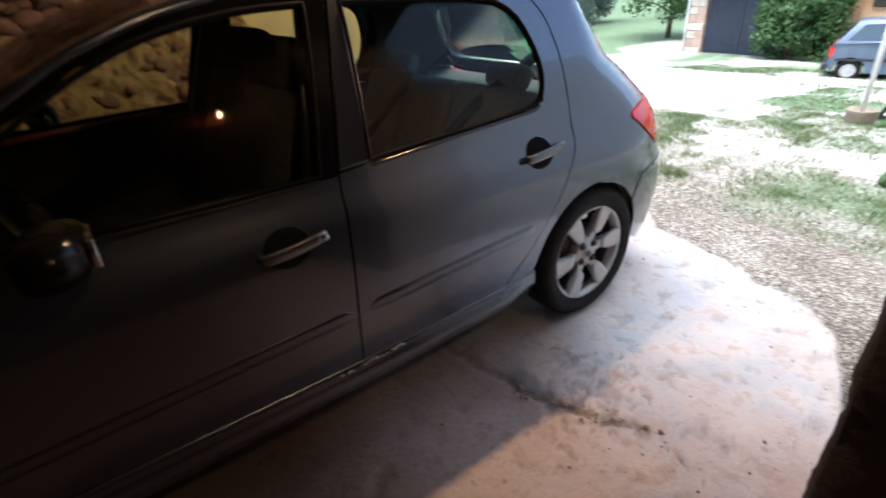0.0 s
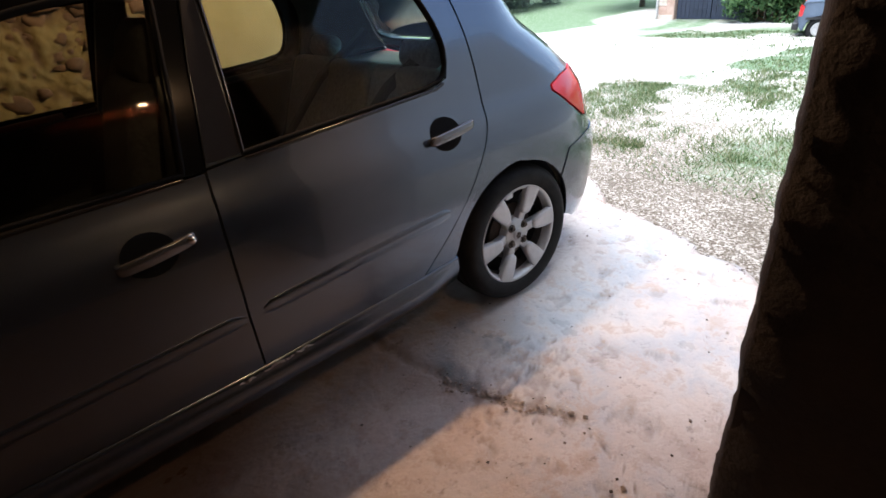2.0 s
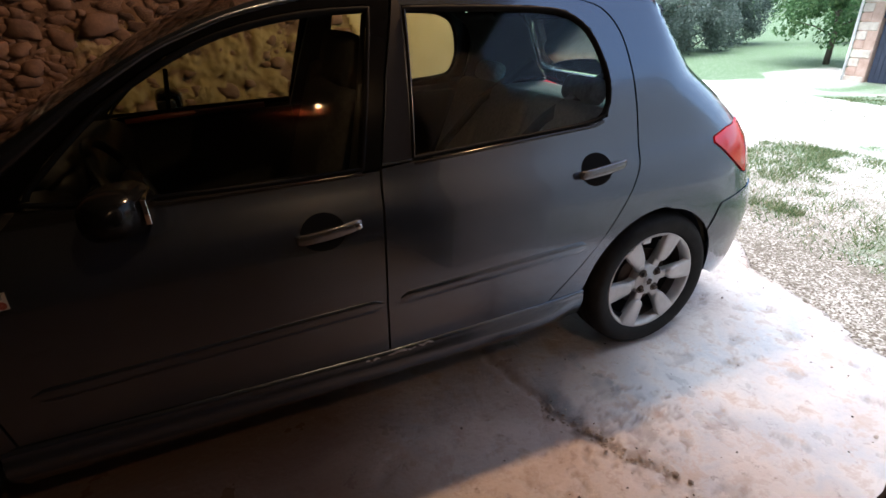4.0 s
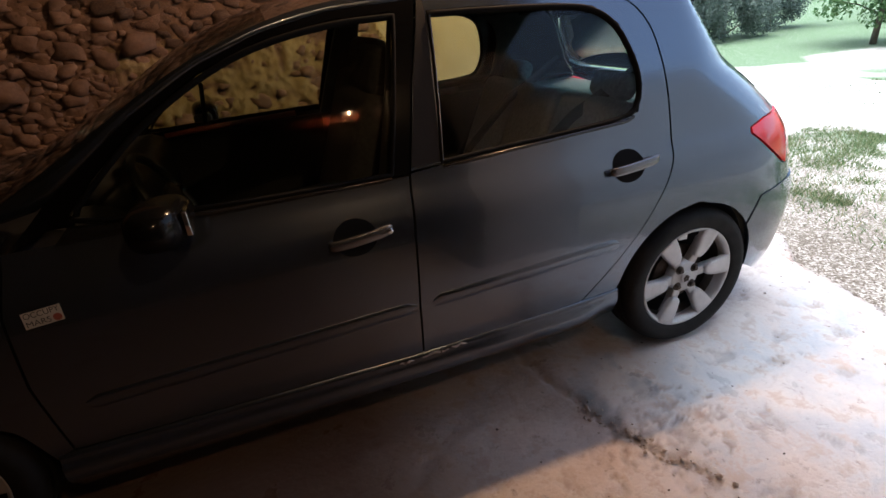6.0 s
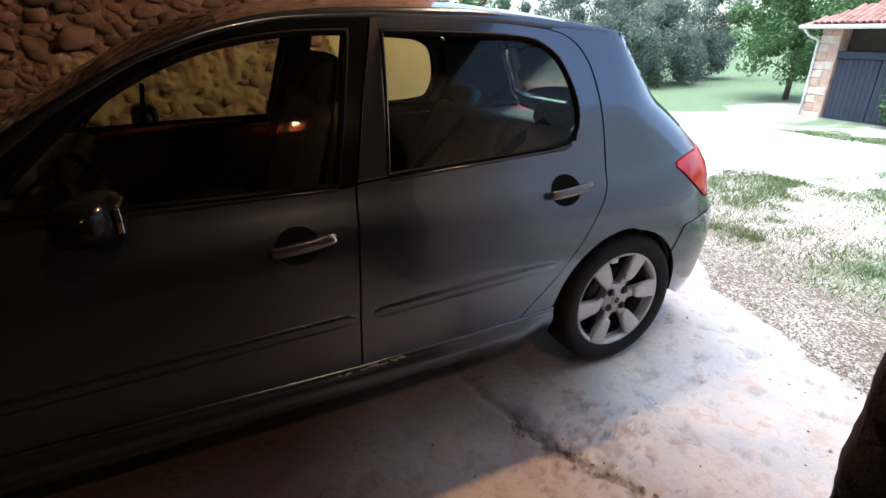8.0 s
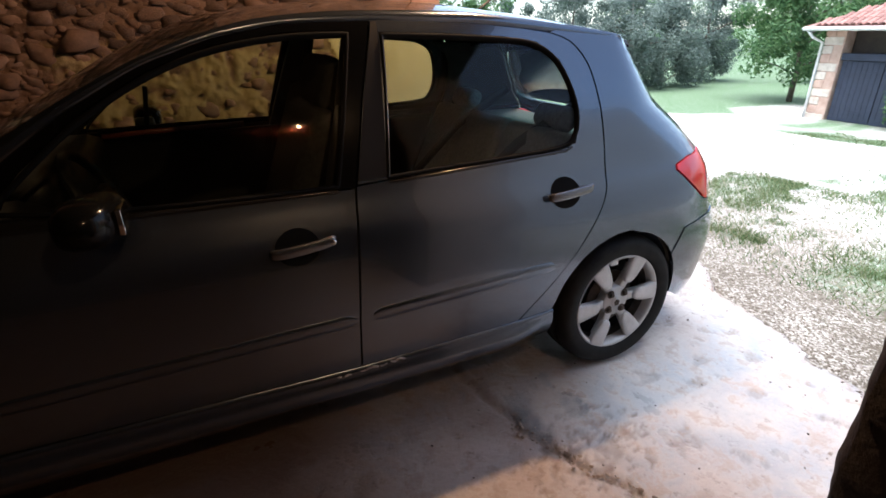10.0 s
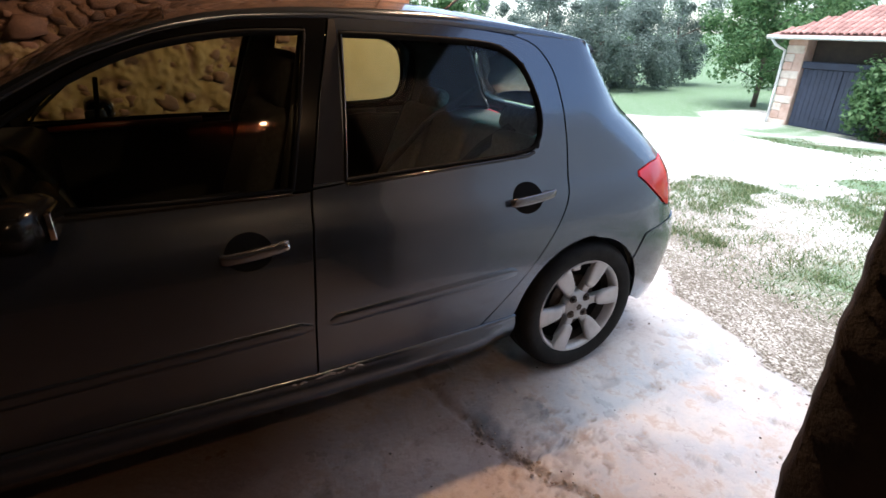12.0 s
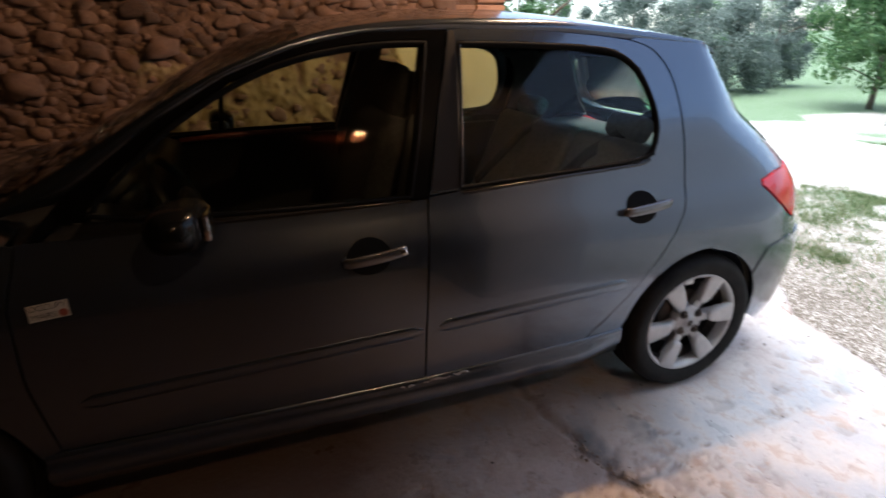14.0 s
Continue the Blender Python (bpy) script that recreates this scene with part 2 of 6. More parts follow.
def panel_bm(loop, lift=0.0, turn_in=0.014, cell=0.05, mirrored=False, mapper=None):
    """A pressed panel over an outline in (s, z), with its edges turned in."""
    mapper = mapper or (far_skin if mirrored else skin)
    bm = bmesh.new()
    vs = [bm.verts.new((a, 0, b)) for a, b in loop]
    bm.faces.new(vs)
    lo_a, hi_a = min(p[0] for p in loop), max(p[0] for p in loop)
    lo_b, hi_b = min(p[1] for p in loop), max(p[1] for p in loop)
    for axis, lo, hi in ((0, lo_a, hi_a), (2, lo_b, hi_b)):
        k = math.ceil(lo / cell + 1e-4)
        while k * cell < hi - 1e-4:
            co = Vector((0, 0, 0))
            co[axis] = k * cell
            no = Vector((0, 0, 0))
            no[axis] = 1
            bmesh.ops.bisect_plane(bm, geom=bm.verts[:] + bm.edges[:] + bm.faces[:], plane_co=co, plane_no=no, dist=1e-5)
            k += 1
    flat = {v: (v.co.x, v.co.z) for v in bm.verts}
    rim = [e for e in bm.edges if e.is_boundary]
    for v, (a, b) in flat.items():
        v.co = mapper(a, b, lift)
    if turn_in:
        out = bmesh.ops.extrude_edge_only(bm, edges=rim)
        new_vs = [g for g in out["geom"] if isinstance(g, bmesh.types.BMVert)]
        low = {}
        for v in new_vs:
            # each new vertex lies on an old one
            o = next(e.other_vert(v) for e in v.link_edges if e.other_vert(v) in flat)
            low[v] = flat[o]
        for v, (a, b) in low.items():
            v.co = mapper(a, b, lift - turn_in)
    if mirrored:
        for v in bm.verts:
            v.co.y = CAR_W - v.co.y
    bmesh.ops.recalc_face_normals(bm, faces=bm.faces)
    return bm


def tail(z, f):
    return (0.72 * rear_x(z) + f, z)


car = thing("hatchback_car", "dark grey metallic five-door hatchback parked on the concrete slab", "car")


def both(name, loop, material, lift=0.0, turn_in=0.014, parent=None, label="", cell=0.05, crease=True):
    made = []
    for far in (False, True):
        o = part(name, panel_bm(loop, lift, turn_in, cell, far), material, parent or car, label)
        made.append(o)
        if crease:
            o.data.set_sharp_from_angle(angle=radians(50))
    return made


def grow(loop, d):
    """The outline moved out by d (in: minus)."""
    n = len(loop)
    area = sum(loop[i][0] * loop[(i + 1) % n][1] - loop[(i + 1) % n][0] * loop[i][1] for i in range(n))
    out = []
    for i in range(n):
        a, b, c = (Vector(loop[(i + k) % n]) for k in (-1, 0, 1))
        t = (c - a).normalized()
        out.append(tuple(b + Vector((t.y, -t.x)) * (d if area > 0 else -d)))
    return out


def arc(cx, cz, r, a0, a1, n):
    return [(cx + r * math.cos(radians(a0 + (a1 - a0) * i / n)), cz + r * math.sin(radians(a0 + (a1 - a0) * i / n))) for i in range(n + 1)]


HUB = 0.315
ARCH = 0.346
WB = -2.608
# outline of the rear door's hind edge, from sill to roof
REAR_GAP = [(-0.515, 0.350), (-0.376, 0.486), (-0.276, 0.599), (-0.185, 0.736), (-0.142, 0.856), (-0.132, 0.956), (-0.128, 1.05), (-0.132, 1.17), (-0.155, 1.285), (-0.215, 1.362), (-0.30, 1.392)]
REAR_TOP = [(-0.42, 1.407), (-0.6, 1.422), (-0.8, 1.430), (-0.97, 1.432)]
B_GAP = [(-1.150, 0.33), (-1.147, 0.528), (-1.131, 0.794), (-1.112, 0.951), (-1.05, 1.2), (-0.975, 1.432)]
g = 0.0035
ROUND = smooth_loop(REAR_GAP, sharp=(0, len(REAR_GAP) - 1), step=0.025)
REAR_GAP = ROUND[:1 + max(range(len(ROUND)), key=lambda k: ROUND[k][1])]


def shift(pts, ds, dz=0.0):
    return [(a + ds, b + dz) for a, b in pts]


def b_at(z):
    return float(np.interp(z, [p[1] for p in B_GAP], [p[0] for p in B_GAP]))


# windows
REAR_WIN = smooth_loop([(-1.004, 0.972), (-0.80, 0.981), (-0.55, 0.990), (-0.345, 1.002), (-0.268, 1.025), (-0.238, 1.10), (-0.245, 1.19), (-0.288, 1.295), (-0.37, 1.353),
                        (-0.5, 1.372), (-0.75, 1.384), (-0.945, 1.388)], sharp=(0, 11))
FRONT_WIN = smooth_loop([(-1.165, 0.962), (-1.95, 0.965), (-2.02, 0.985), (-1.95, 1.06), (-1.80, 1.185), (-1.62, 1.290), (-1.45, 1.352), (-1.25, 1.385), (-1.055, 1.392)], sharp=(0, 8))
# doors below the belt
rear_low = shift([p for p in B_GAP if p[1] < 0.94], g) + [(b_at(0.955) + g, 0.955), (-1.01, 0.962), (-0.55, 0.980), (-0.33, 0.993), (-0.262, 1.013)]
rear_doors = both("rear_door_skin", rear_low + [(-0.230, 1.10), (-0.237, 1.19), (-0.280, 1.300), (-0.365, 1.361), (-0.5, 1.380), (-0.75, 1.392), (-0.951, 1.396), (-1.008, 0.9665)]
     + shift([(b_at(0.9625), 0.9625), (b_at(1.2), 1.2), (b_at(1.428), 1.428)], g) + shift(REAR_TOP[::-1] + REAR_GAP[::-1], -g, -0.002), PAINT)
front_low = [(-2.20, 0.36), (-2.215, 0.60), (-2.20, 0.80), (-2.165, 0.9495), (-1.8, 0.9495), (b_at(0.9495) - g, 0.9495)] + shift([p for p in B_GAP if p[1] < 0.94][::-1], -g)
front_doors = both("front_door_skin", front_low, PAINT)
both("front_door_frame", [(-2.16, 0.949), (-2.03, 0.957), (-2.035, 0.985), (-1.958, 1.068), (-1.807, 1.195), (-1.626, 1.300), (-1.452, 1.362), (-1.25, 1.395), (-1.060, 1.402), (-1.172, 0.957)]
     + shift([(b_at(0.957), 0.957), (b_at(1.2), 1.2), (b_at(1.428), 1.428)], -g) + [(-1.25, 1.418), (-1.45, 1.380), (-1.64, 1.312), (-1.83, 1.205), (-1.99, 1.09), (-2.10, 1.01)], GLOSSBLACK)
# glass, seals and bright trim
for far, o in enumerate(both("rear_side_window", grow(REAR_WIN, 0.012), GLASS, -0.012, 0)):
    o.visible_shadow = False
for o in both("front_side_window", grow(FRONT_WIN, 0.012), GLASS, -0.012, 0):
    o.visible_shadow = False


def seal(name, loop, width, material, lift=0.001, closed=True, far_too=True):
    """A strip that follows an outline on the skin."""
    for far in ((False, True) if far_too else (False,)):
        bm = bmesh.new()
        n = len(loop)
        ring = []
        for i in range(n):
            a = Vector(loop[i - 1] if closed or i else loop[i])
            c = Vector(loop[(i + 1) % n] if closed or i < n - 1 else loop[i])
            t = (c - a).normalized()
            q = Vector((t.y, -t.x)) * width / 2
            p = Vector(loop[i])
            row = []
            for k, h in ((-1, -0.012), (-0.75, 0.004), (0, 0.007), (0.75, 0.004), (1, -0.012)):
                w = (far_skin if far else skin)(*(p + q * k), lift + h)
                if far:
                    w.y = CAR_W - w.y
                row.append(bm.verts.new(w))
            ring.append(row)
        for i in range(n if closed else n - 1):
            r0, r1 = ring[i], ring[(i + 1) % n]
            for k in range(4):
                bm.faces.new((r0[k], r0[k + 1], r1[k + 1], r1[k]))
        bmesh.ops.recalc_face_normals(bm, faces=bm.faces)
        part(name, bm, material, car)


SEALMAT = mat("matt_rubber_seal", (0.006, 0.006, 0.006), 0.85)
bsdf(SEALMAT).inputs["Specular IOR Level"].default_value = 0.12
MATTBLACK = mat("matt_black", (0.005, 0.005, 0.005), 0.8)
bsdf(MATTBLACK).inputs["Specular IOR Level"].default_value = 0.1
seal("window_seal", REAR_WIN, 0.015, SEALMAT, -0.003)
seal("window_seal", FRONT_WIN, 0.014, SEALMAT, -0.003)
GLOSS = mat("gloss_black_trim", (0.03, 0.028, 0.026), 0.12)
bsdf(GLOSS).inputs["Metallic"].default_value = 0.6
seal("belt_trim", [(-1.0 + i * 0.0325, 0.957 + 0.0325 * i * 0.046) for i in range(22)] + [(-0.285, 1.000)], 0.013, GLOSS, 0.002, closed=False)
seal("belt_trim", [(-2.05 + i * 0.04, 0.951) for i in range(23)], 0.012, GLOSS, 0.002, closed=False)

FILM = noise_mat("black_pillar_film", [(0.3, (0.012, 0.011, 0.011)), (0.8, (0.020, 0.018, 0.017))], 12, 0.6, 0.03, 200)
bsdf(FILM).inputs["Specular IOR Level"].default_value = 0.15
both("pillar_film", [(b_at(z) + g + 0.001, z) for z in (0.972, 1.08, 1.2, 1.31, 1.425)] + [(-0.955, 1.425), (-0.957, 1.394), (-0.983, 1.2), (-1.009, 0.974)], FILM, 0.0025, 0.004)

# quarter panel, wings, sills, bumpers
quarter = shift([p for p in REAR_GAP if p[1] > 0.598], g) + [(-0.215, z_top(-0.215)), (-0.12, z_top(-0.12)), (-0.03, z_top(-0.03)), (0.05, 1.375)] + \
    [tail(1.35, 0.02), tail(1.25, 0.039), tail(1.1, 0.044), tail(1.0, 0.092), tail(0.925, 0.12), (0.33, 0.912), (0.238, 0.887), (0.233, 0.864), (0.326, 0.791), (0.430, 0.717), (0.467, 0.706), tail(0.70, 0.06), tail(0.645, 0.02), (0.447, 0.637), (0.31, 0.610), (0.30, 0.55)] + \
    arc(-0.014, HUB - 0.010, ARCH - 0.010, 36, 80, 7) + arc(-0.012, HUB - 0.008, ARCH - 0.002, 88, 166, 12) + [(-0.362, 0.36), (-0.505, 0.352), (-0.376 + g, 0.484)]
both("quarter_panel", quarter, PAINT, cell=0.04)
both("tail_lamp", [(0.242, 0.884), (0.33, 0.908), tail(0.921, 0.12), tail(0.90, 0.24), tail(0.80, 0.22), tail(0.75, 0.10), (0.465, 0.712), (0.432, 0.722), (0.33, 0.795), (0.238, 0.866)], RED, 0.005, 0.03, label="red tail lamp")
both("rear_bumper", [(0.312, 0.6085), (0.447, 0.6345), tail(0.6405, 0.12), tail(0.642, 0.55), tail(0.645, 0.81), tail(0.20, 0.86), tail(0.19, 0.55), tail(0.19, 0.1), (0.40, 0.235), (0.345, 0.27)] + arc(-0.018, HUB - 0.010, ARCH - 0.010, -4, 34, 8), PAINT, 0.004, 0.02, cell=0.04)
both("tailgate_skin", [tail(1.0, 0.118), tail(0.93, 0.126), tail(0.905, 0.25), tail(0.80, 0.23), tail(0.745, 0.11), tail(0.70, 0.066), tail(0.648, 0.03), tail(0.648, 0.55), tail(0.65, 0.79), tail(0.985, 0.86), tail(0.985, 0.5), tail(1.0, 0.16)], PAINT, 0.0, 0.014)
for o in both("tailgate_glass", smooth_loop([tail(1.24, 0.065), tail(1.12, 0.07), tail(1.04, 0.115), tail(1.005, 0.22), tail(0.995, 0.55), tail(0.995, 0.86), tail(1.31, 0.95), tail(1.31, 0.5), tail(1.305, 0.17), tail(1.29, 0.095)], sharp=(5, 6)), GLASS_TEAL, 0.0, 0):
    o.visible_shadow = False
both("tailgate_edge", [tail(1.35, 0.026), tail(1.25, 0.045), tail(1.1, 0.050), tail(1.0, 0.098), tail(0.995, 0.30), tail(1.005, 0.20), tail(1.04, 0.11), tail(1.12, 0.066), tail(1.24, 0.061), tail(1.292, 0.09), tail(1.307, 0.17), tail(1.312, 0.5), tail(1.31, 0.95), tail(1.36, 0.95), tail(1.36, 0.5)], PAINT, 0.004, 0.02)
for far in (False, True):
    rows = []
    for i in range(40):
        u = i / 39
        x_ = -2.25 + 1.902 * u
        end = ease(u, 0.90, 1.0)
        up = 0.05 * end
        full = 1 - 0.75 * end
        top = float(np.interp(x_, [-2.25, -1.16, -0.52, -0.35], [0.352, 0.329, 0.346, 0.357]))
        rows.append([(x_, top, -0.012), (x_, top - 0.003, 0.001)] + [(x_, top - d * (1 - 0.35 * end), h * full) for d, h in ((0.018, 0.004), (0.036, 0.012), (0.052, 0.020), (0.068, 0.0245), (0.084, 0.0235), (0.102, 0.015), (0.122, 0.004))]
                    + [(x_, 0.190 + up, -0.006), (x_, 0.178 + up, -0.02), (x_, 0.172 + up, -0.10)])
    o = strip("sill", rows, PAINT, car)
    if far:
        for v in o.data.vertices:
            v.co.y = CAR_W - v.co.y
        o.data.flip_normals()
both("front_wing", [(-2.207, 0.36), (-2.222, 0.60), (-2.207, 0.80), (-2.168, 0.945), (-2.25, 0.965), (-2.9, 0.90), (-3.35, 0.76), (-3.35, 0.60), (-3.0, 0.52)] +
     arc(WB, HUB, ARCH, 145, 14, 18) + [(-2.255, 0.34)], PAINT)
both("front_bumper", [(-3.37, 0.60), (-3.37, 0.74), (-3.6, 0.66), (-4.6, 0.64), (-4.6, 0.2), (-3.3, 0.2), (-2.98, 0.22)] + arc(WB, HUB, ARCH, 185, 148, 6)[1:] + [(-3.01, 0.515)], PAINT)


# door mouldings: raised bars along the flanks
for lo, hi, z0, z1 in ((-1.100, -0.372, 0.505, 0.538), (-2.12, -1.158, 0.478, 0.503)):
    rows = []
    for i in range(31):
        u = i / 30
        x_ = lo + (hi - lo) * u
        full = min(1, 0.25 + u / 0.03, 0.2 + ((1 - u) / 0.05) ** 0.6)
        zb = z0 + (z1 - z0) * u + 0.012 * (1 - full)
        zt = zb + 0.052 * (0.35 + 0.65 * full)
        rows.append([(x_, zb, -0.002), (x_, zb + 0.15 * (zt - zb), 0.0025 * full), (x_, zb + 0.35 * (zt - zb), 0.0045 * full), (x_, zb + 0.58 * (zt - zb), 0.0054 * full), (x_, zb + 0.76 * (zt - zb), 0.0047 * full), (x_, zb + 0.92 * (zt - zb), 0.0022 * full), (x_, zt, -0.002)])
    strip("door_moulding", rows, PAINT, rear_doors[0] if hi > -1 else front_doors[0])

# roof, screen, bonnet
def span(bm, xs, edge_y, edge_z, crown, nv=24, power=2.2):
    rows = []
    for x in xs:
        ye, ze, cr = edge_y(x), edge_z(x), crown(x)
        rows.append([bm.verts.new((x, ye + (CAR_W - 2 * ye) * v / nv, ze + cr * (1 - abs(2 * v / nv - 1) ** power))) for v in range(nv + 1)])
    for a, b in zip(rows, rows[1:]):
        for k in range(nv):
            bm.faces.new((a[k], a[k + 1], b[k + 1], b[k]))
    bmesh.ops.recalc_face_normals(bm, faces=bm.faces)


def top_y(x):
    return skin(x, z_top(x)).y + 0.002 if x <= 0 else skin(0, z_top(x)).y + 0.02 * x


bm = bmesh.new()
span(bm, [-1.42 + 0.05 * i for i in range(31)], top_y, lambda x: z_top(x) - 0.003, lambda x: 0.052)
roof = part("roof", bm, PAINT, car)
bm = bmesh.new()
span(bm, [-2.36 + 0.047 * i for i in range(21)], top_y, lambda x: z_top(x) - 0.002, lambda x: 0.06)
screen = part("windscreen", bm, GLASS, car)
screen.visible_shadow = False
bm = bmesh.new()
span(bm, [-3.45 + 0.06 * i for i in range(20)], lambda x: 0.12 + 0.1 * max(0, (-2.6 - x)) ** 2, lambda x: float(np.interp(x, [-3.45, -3.0, -2.6, -2.31], [0.74, 0.88, 0.945, 0.97])), lambda x: 0.06)
part("bonnet", bm, PAINT, car)
# A-pillars: bars that close the side frames to the roof line
for far in (False, True):
    bm = bmesh.new()
    rows = []
    for i in range(49):
        s = -2.32 + i * 0.05
        zt = z_top(s)
        low = float(np.interp(s, [-2.32, -2.10, -1.99, -1.83, -1.64, -1.45, -1.25, -0.975, -0.6, -0.30, -0.16, 0.08], [0.955, 1.008, 1.088, 1.203, 1.310, 1.378, 1.416, 1.431, 1.423, 1.396, 1.386, z_top(0.08) - 0.006]))
        row = []
        for k, lift in ((0, -0.012), (0.15, 0.0), (0.5, 0.006), (0.85, 0.004), (1.0, -0.002)):
            w = skin(s, low + (zt - low) * k, lift * (1 - 0.8 * ease(s, -0.45, 0.0)))
            if k == 1.0:
                w += Vector((0, 0.07, 0.006))
            if far:
                w.y = CAR_W - w.y
            row.append(bm.verts.new(w))
        rows.append(row)
    for a, b in zip(rows, rows[1:]):
        for k in range(4):
            bm.faces.new((a[k], a[k + 1], b[k + 1], b[k]))
    bmesh.ops.recalc_face_normals(bm, faces=bm.faces)
    part("roof_rail", bm, PAINT, car)
# spoiler lip over the tailgate
bm = bmesh.new()
rows = []
for i in range(25):
    v = i / 24
    y = 0.285 + (CAR_W - 0.57) * v
    bow = 1 - abs(2 * v - 1) ** 3
    row = [(0.0, 1.382 + 0.045 * bow), (0.08 + 0.03 * bow, 1.371 + 0.045 * bow), (0.128 + 0.10 * bow, 1.360 + 0.038 * bow), (0.146 + 0.10 * bow, 1.340 + 0.03 * bow), (0.118 + 0.03 * bow, 1.305 + 0.03 * bow), (0.0, 1.322 + 0.02 * bow)]
    rows.append([bm.verts.new((a, y, b)) for a, b in row])
for a, b in zip(rows, rows[1:]):
    for k in range(6):
        bm.faces.new((a[k], a[(k + 1) % 6], b[(k + 1) % 6], b[k]))
bm.faces.new(rows[0])
bm.faces.new(rows[-1][::-1])
bmesh.ops.recalc_face_normals(bm, faces=bm.faces)
sp = part("roof_spoiler", bm, PAINT, car)
sp.data.set_sharp_from_angle(angle=radians(40))

# inner shell: dark jambs behind the panel gaps, floor pan, wheel wells
for far in (False, True):
    inner = [(-2.3, 0.24), (-0.40, 0.24), (-0.365, 0.30)] + arc(0, HUB, ARCH + 0.004, 172, 20, 14) + [(0.34, 0.60), (0.30, 0.90), (-0.15, 0.97), (-2.2, 0.93)] + arc(WB, HUB, ARCH + 0.02, 30, -8, 4)
    part("inner_side", panel_bm(inner, -0.030, 0, 0.08, far), BLACK, car)
    pil = [(-1.175, 0.94), (-0.97, 0.95), (-0.92, 1.40), (-1.03, 1.41)] if far else [(-1.20, 0.94), (-1.0, 0.95), (-0.925, 1.40), (-1.06, 1.41)]
    part("pillar_lining", panel_bm(pil, -0.05, 0.02, 0.08, far), BLACK, car)
    c_lin = smooth_loop([(-0.19, 0.97), (-0.17, 1.08), (-0.165, 1.20), (-0.21, 1.30), (-0.32, 1.37), tail(1.35, 0.02), tail(1.28, 0.07), tail(1.2, 0.06), tail(1.1, 0.07), tail(1.03, 0.11), tail(0.97, 0.16)], sharp=(0, 4, 5, 10))
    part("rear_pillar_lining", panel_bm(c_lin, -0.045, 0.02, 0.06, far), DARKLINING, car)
    for cx in (0.0, WB):
        bm = bmesh.new()
        pts = arc(cx - 0.012, HUB - 0.008, ARCH + 0.004, 2, 178, 20)
        y0, y1 = (0.055, 0.30)
        if far:
            y0, y1 = CAR_W - y0, CAR_W - y1
        a = [bm.verts.new((p, y0, q)) for p, q in pts]
        b = [bm.verts.new((p, y1, q)) for p, q in pts]
        for k in range(len(pts) - 1):
            bm.faces.new((a[k], a[k + 1], b[k + 1], b[k]))
        bm.faces.new(b)
        part("wheel_well", bm, BLACK, car)
bm = bmesh.new()
box(bm, (-2.3, 0.06, 0.20), (-0.38, CAR_W - 0.06, 0.26), 0.02)
box(bm, (-0.4, 0.33, 0.24), (0.60, CAR_W - 0.33, 0.34), 0.02)
box(bm, (-3.2, 0.33, 0.22), (-2.25, CAR_W - 0.33, 0.5), 0.02)
part("floor_pan", bm, BLACK, car, smooth=False)
bm = bmesh.new()
box(bm, (0.10, 0.14, 0.90), (0.42, CAR_W - 0.14, 0.925), 0.008)
part("parcel_shelf", bm, LINING, car)
bm = bmesh.new()
span(bm, [-1.40 + 0.06 * i for i in range(27)], lambda x: top_y(x) + 0.03, lambda x: z_top(x) - 0.03, lambda x: 0.045)
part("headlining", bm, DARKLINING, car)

# door cards inside
for far in (False, True):
    for lo, hi in ((-2.1, -1.17), (-1.09, -0.2)):
        loop = [(lo, 0.40), (lo, 0.935), ((lo + hi) / 2, 0.945), (hi, 0.95), (hi - (0.0 if lo < -2 else 0.03), 0.72), (hi - (0.0 if lo < -2 else 0.22), 0.42)]
        part("door_card", panel_bm(loop, -0.075, 0.02, 0.09, far), BLACK, car)
        bm = bmesh.new()
        yb = CAR_W - 0.115 if far else 0.115
        tube(bm, [(lo + 0.12, yb, 0.925), (lo + 0.3, yb, 0.935), (hi - 0.14, yb, 0.945)], 0.014, 8)
        # far front trim is coloured red in place of warm lamplight
        part("door_top_trim", bm, WOODRED if (far and lo < -2) else BLACK, car)


WHITEISH = mat("white_weight", (0.75, 0.75, 0.74), 0.5)
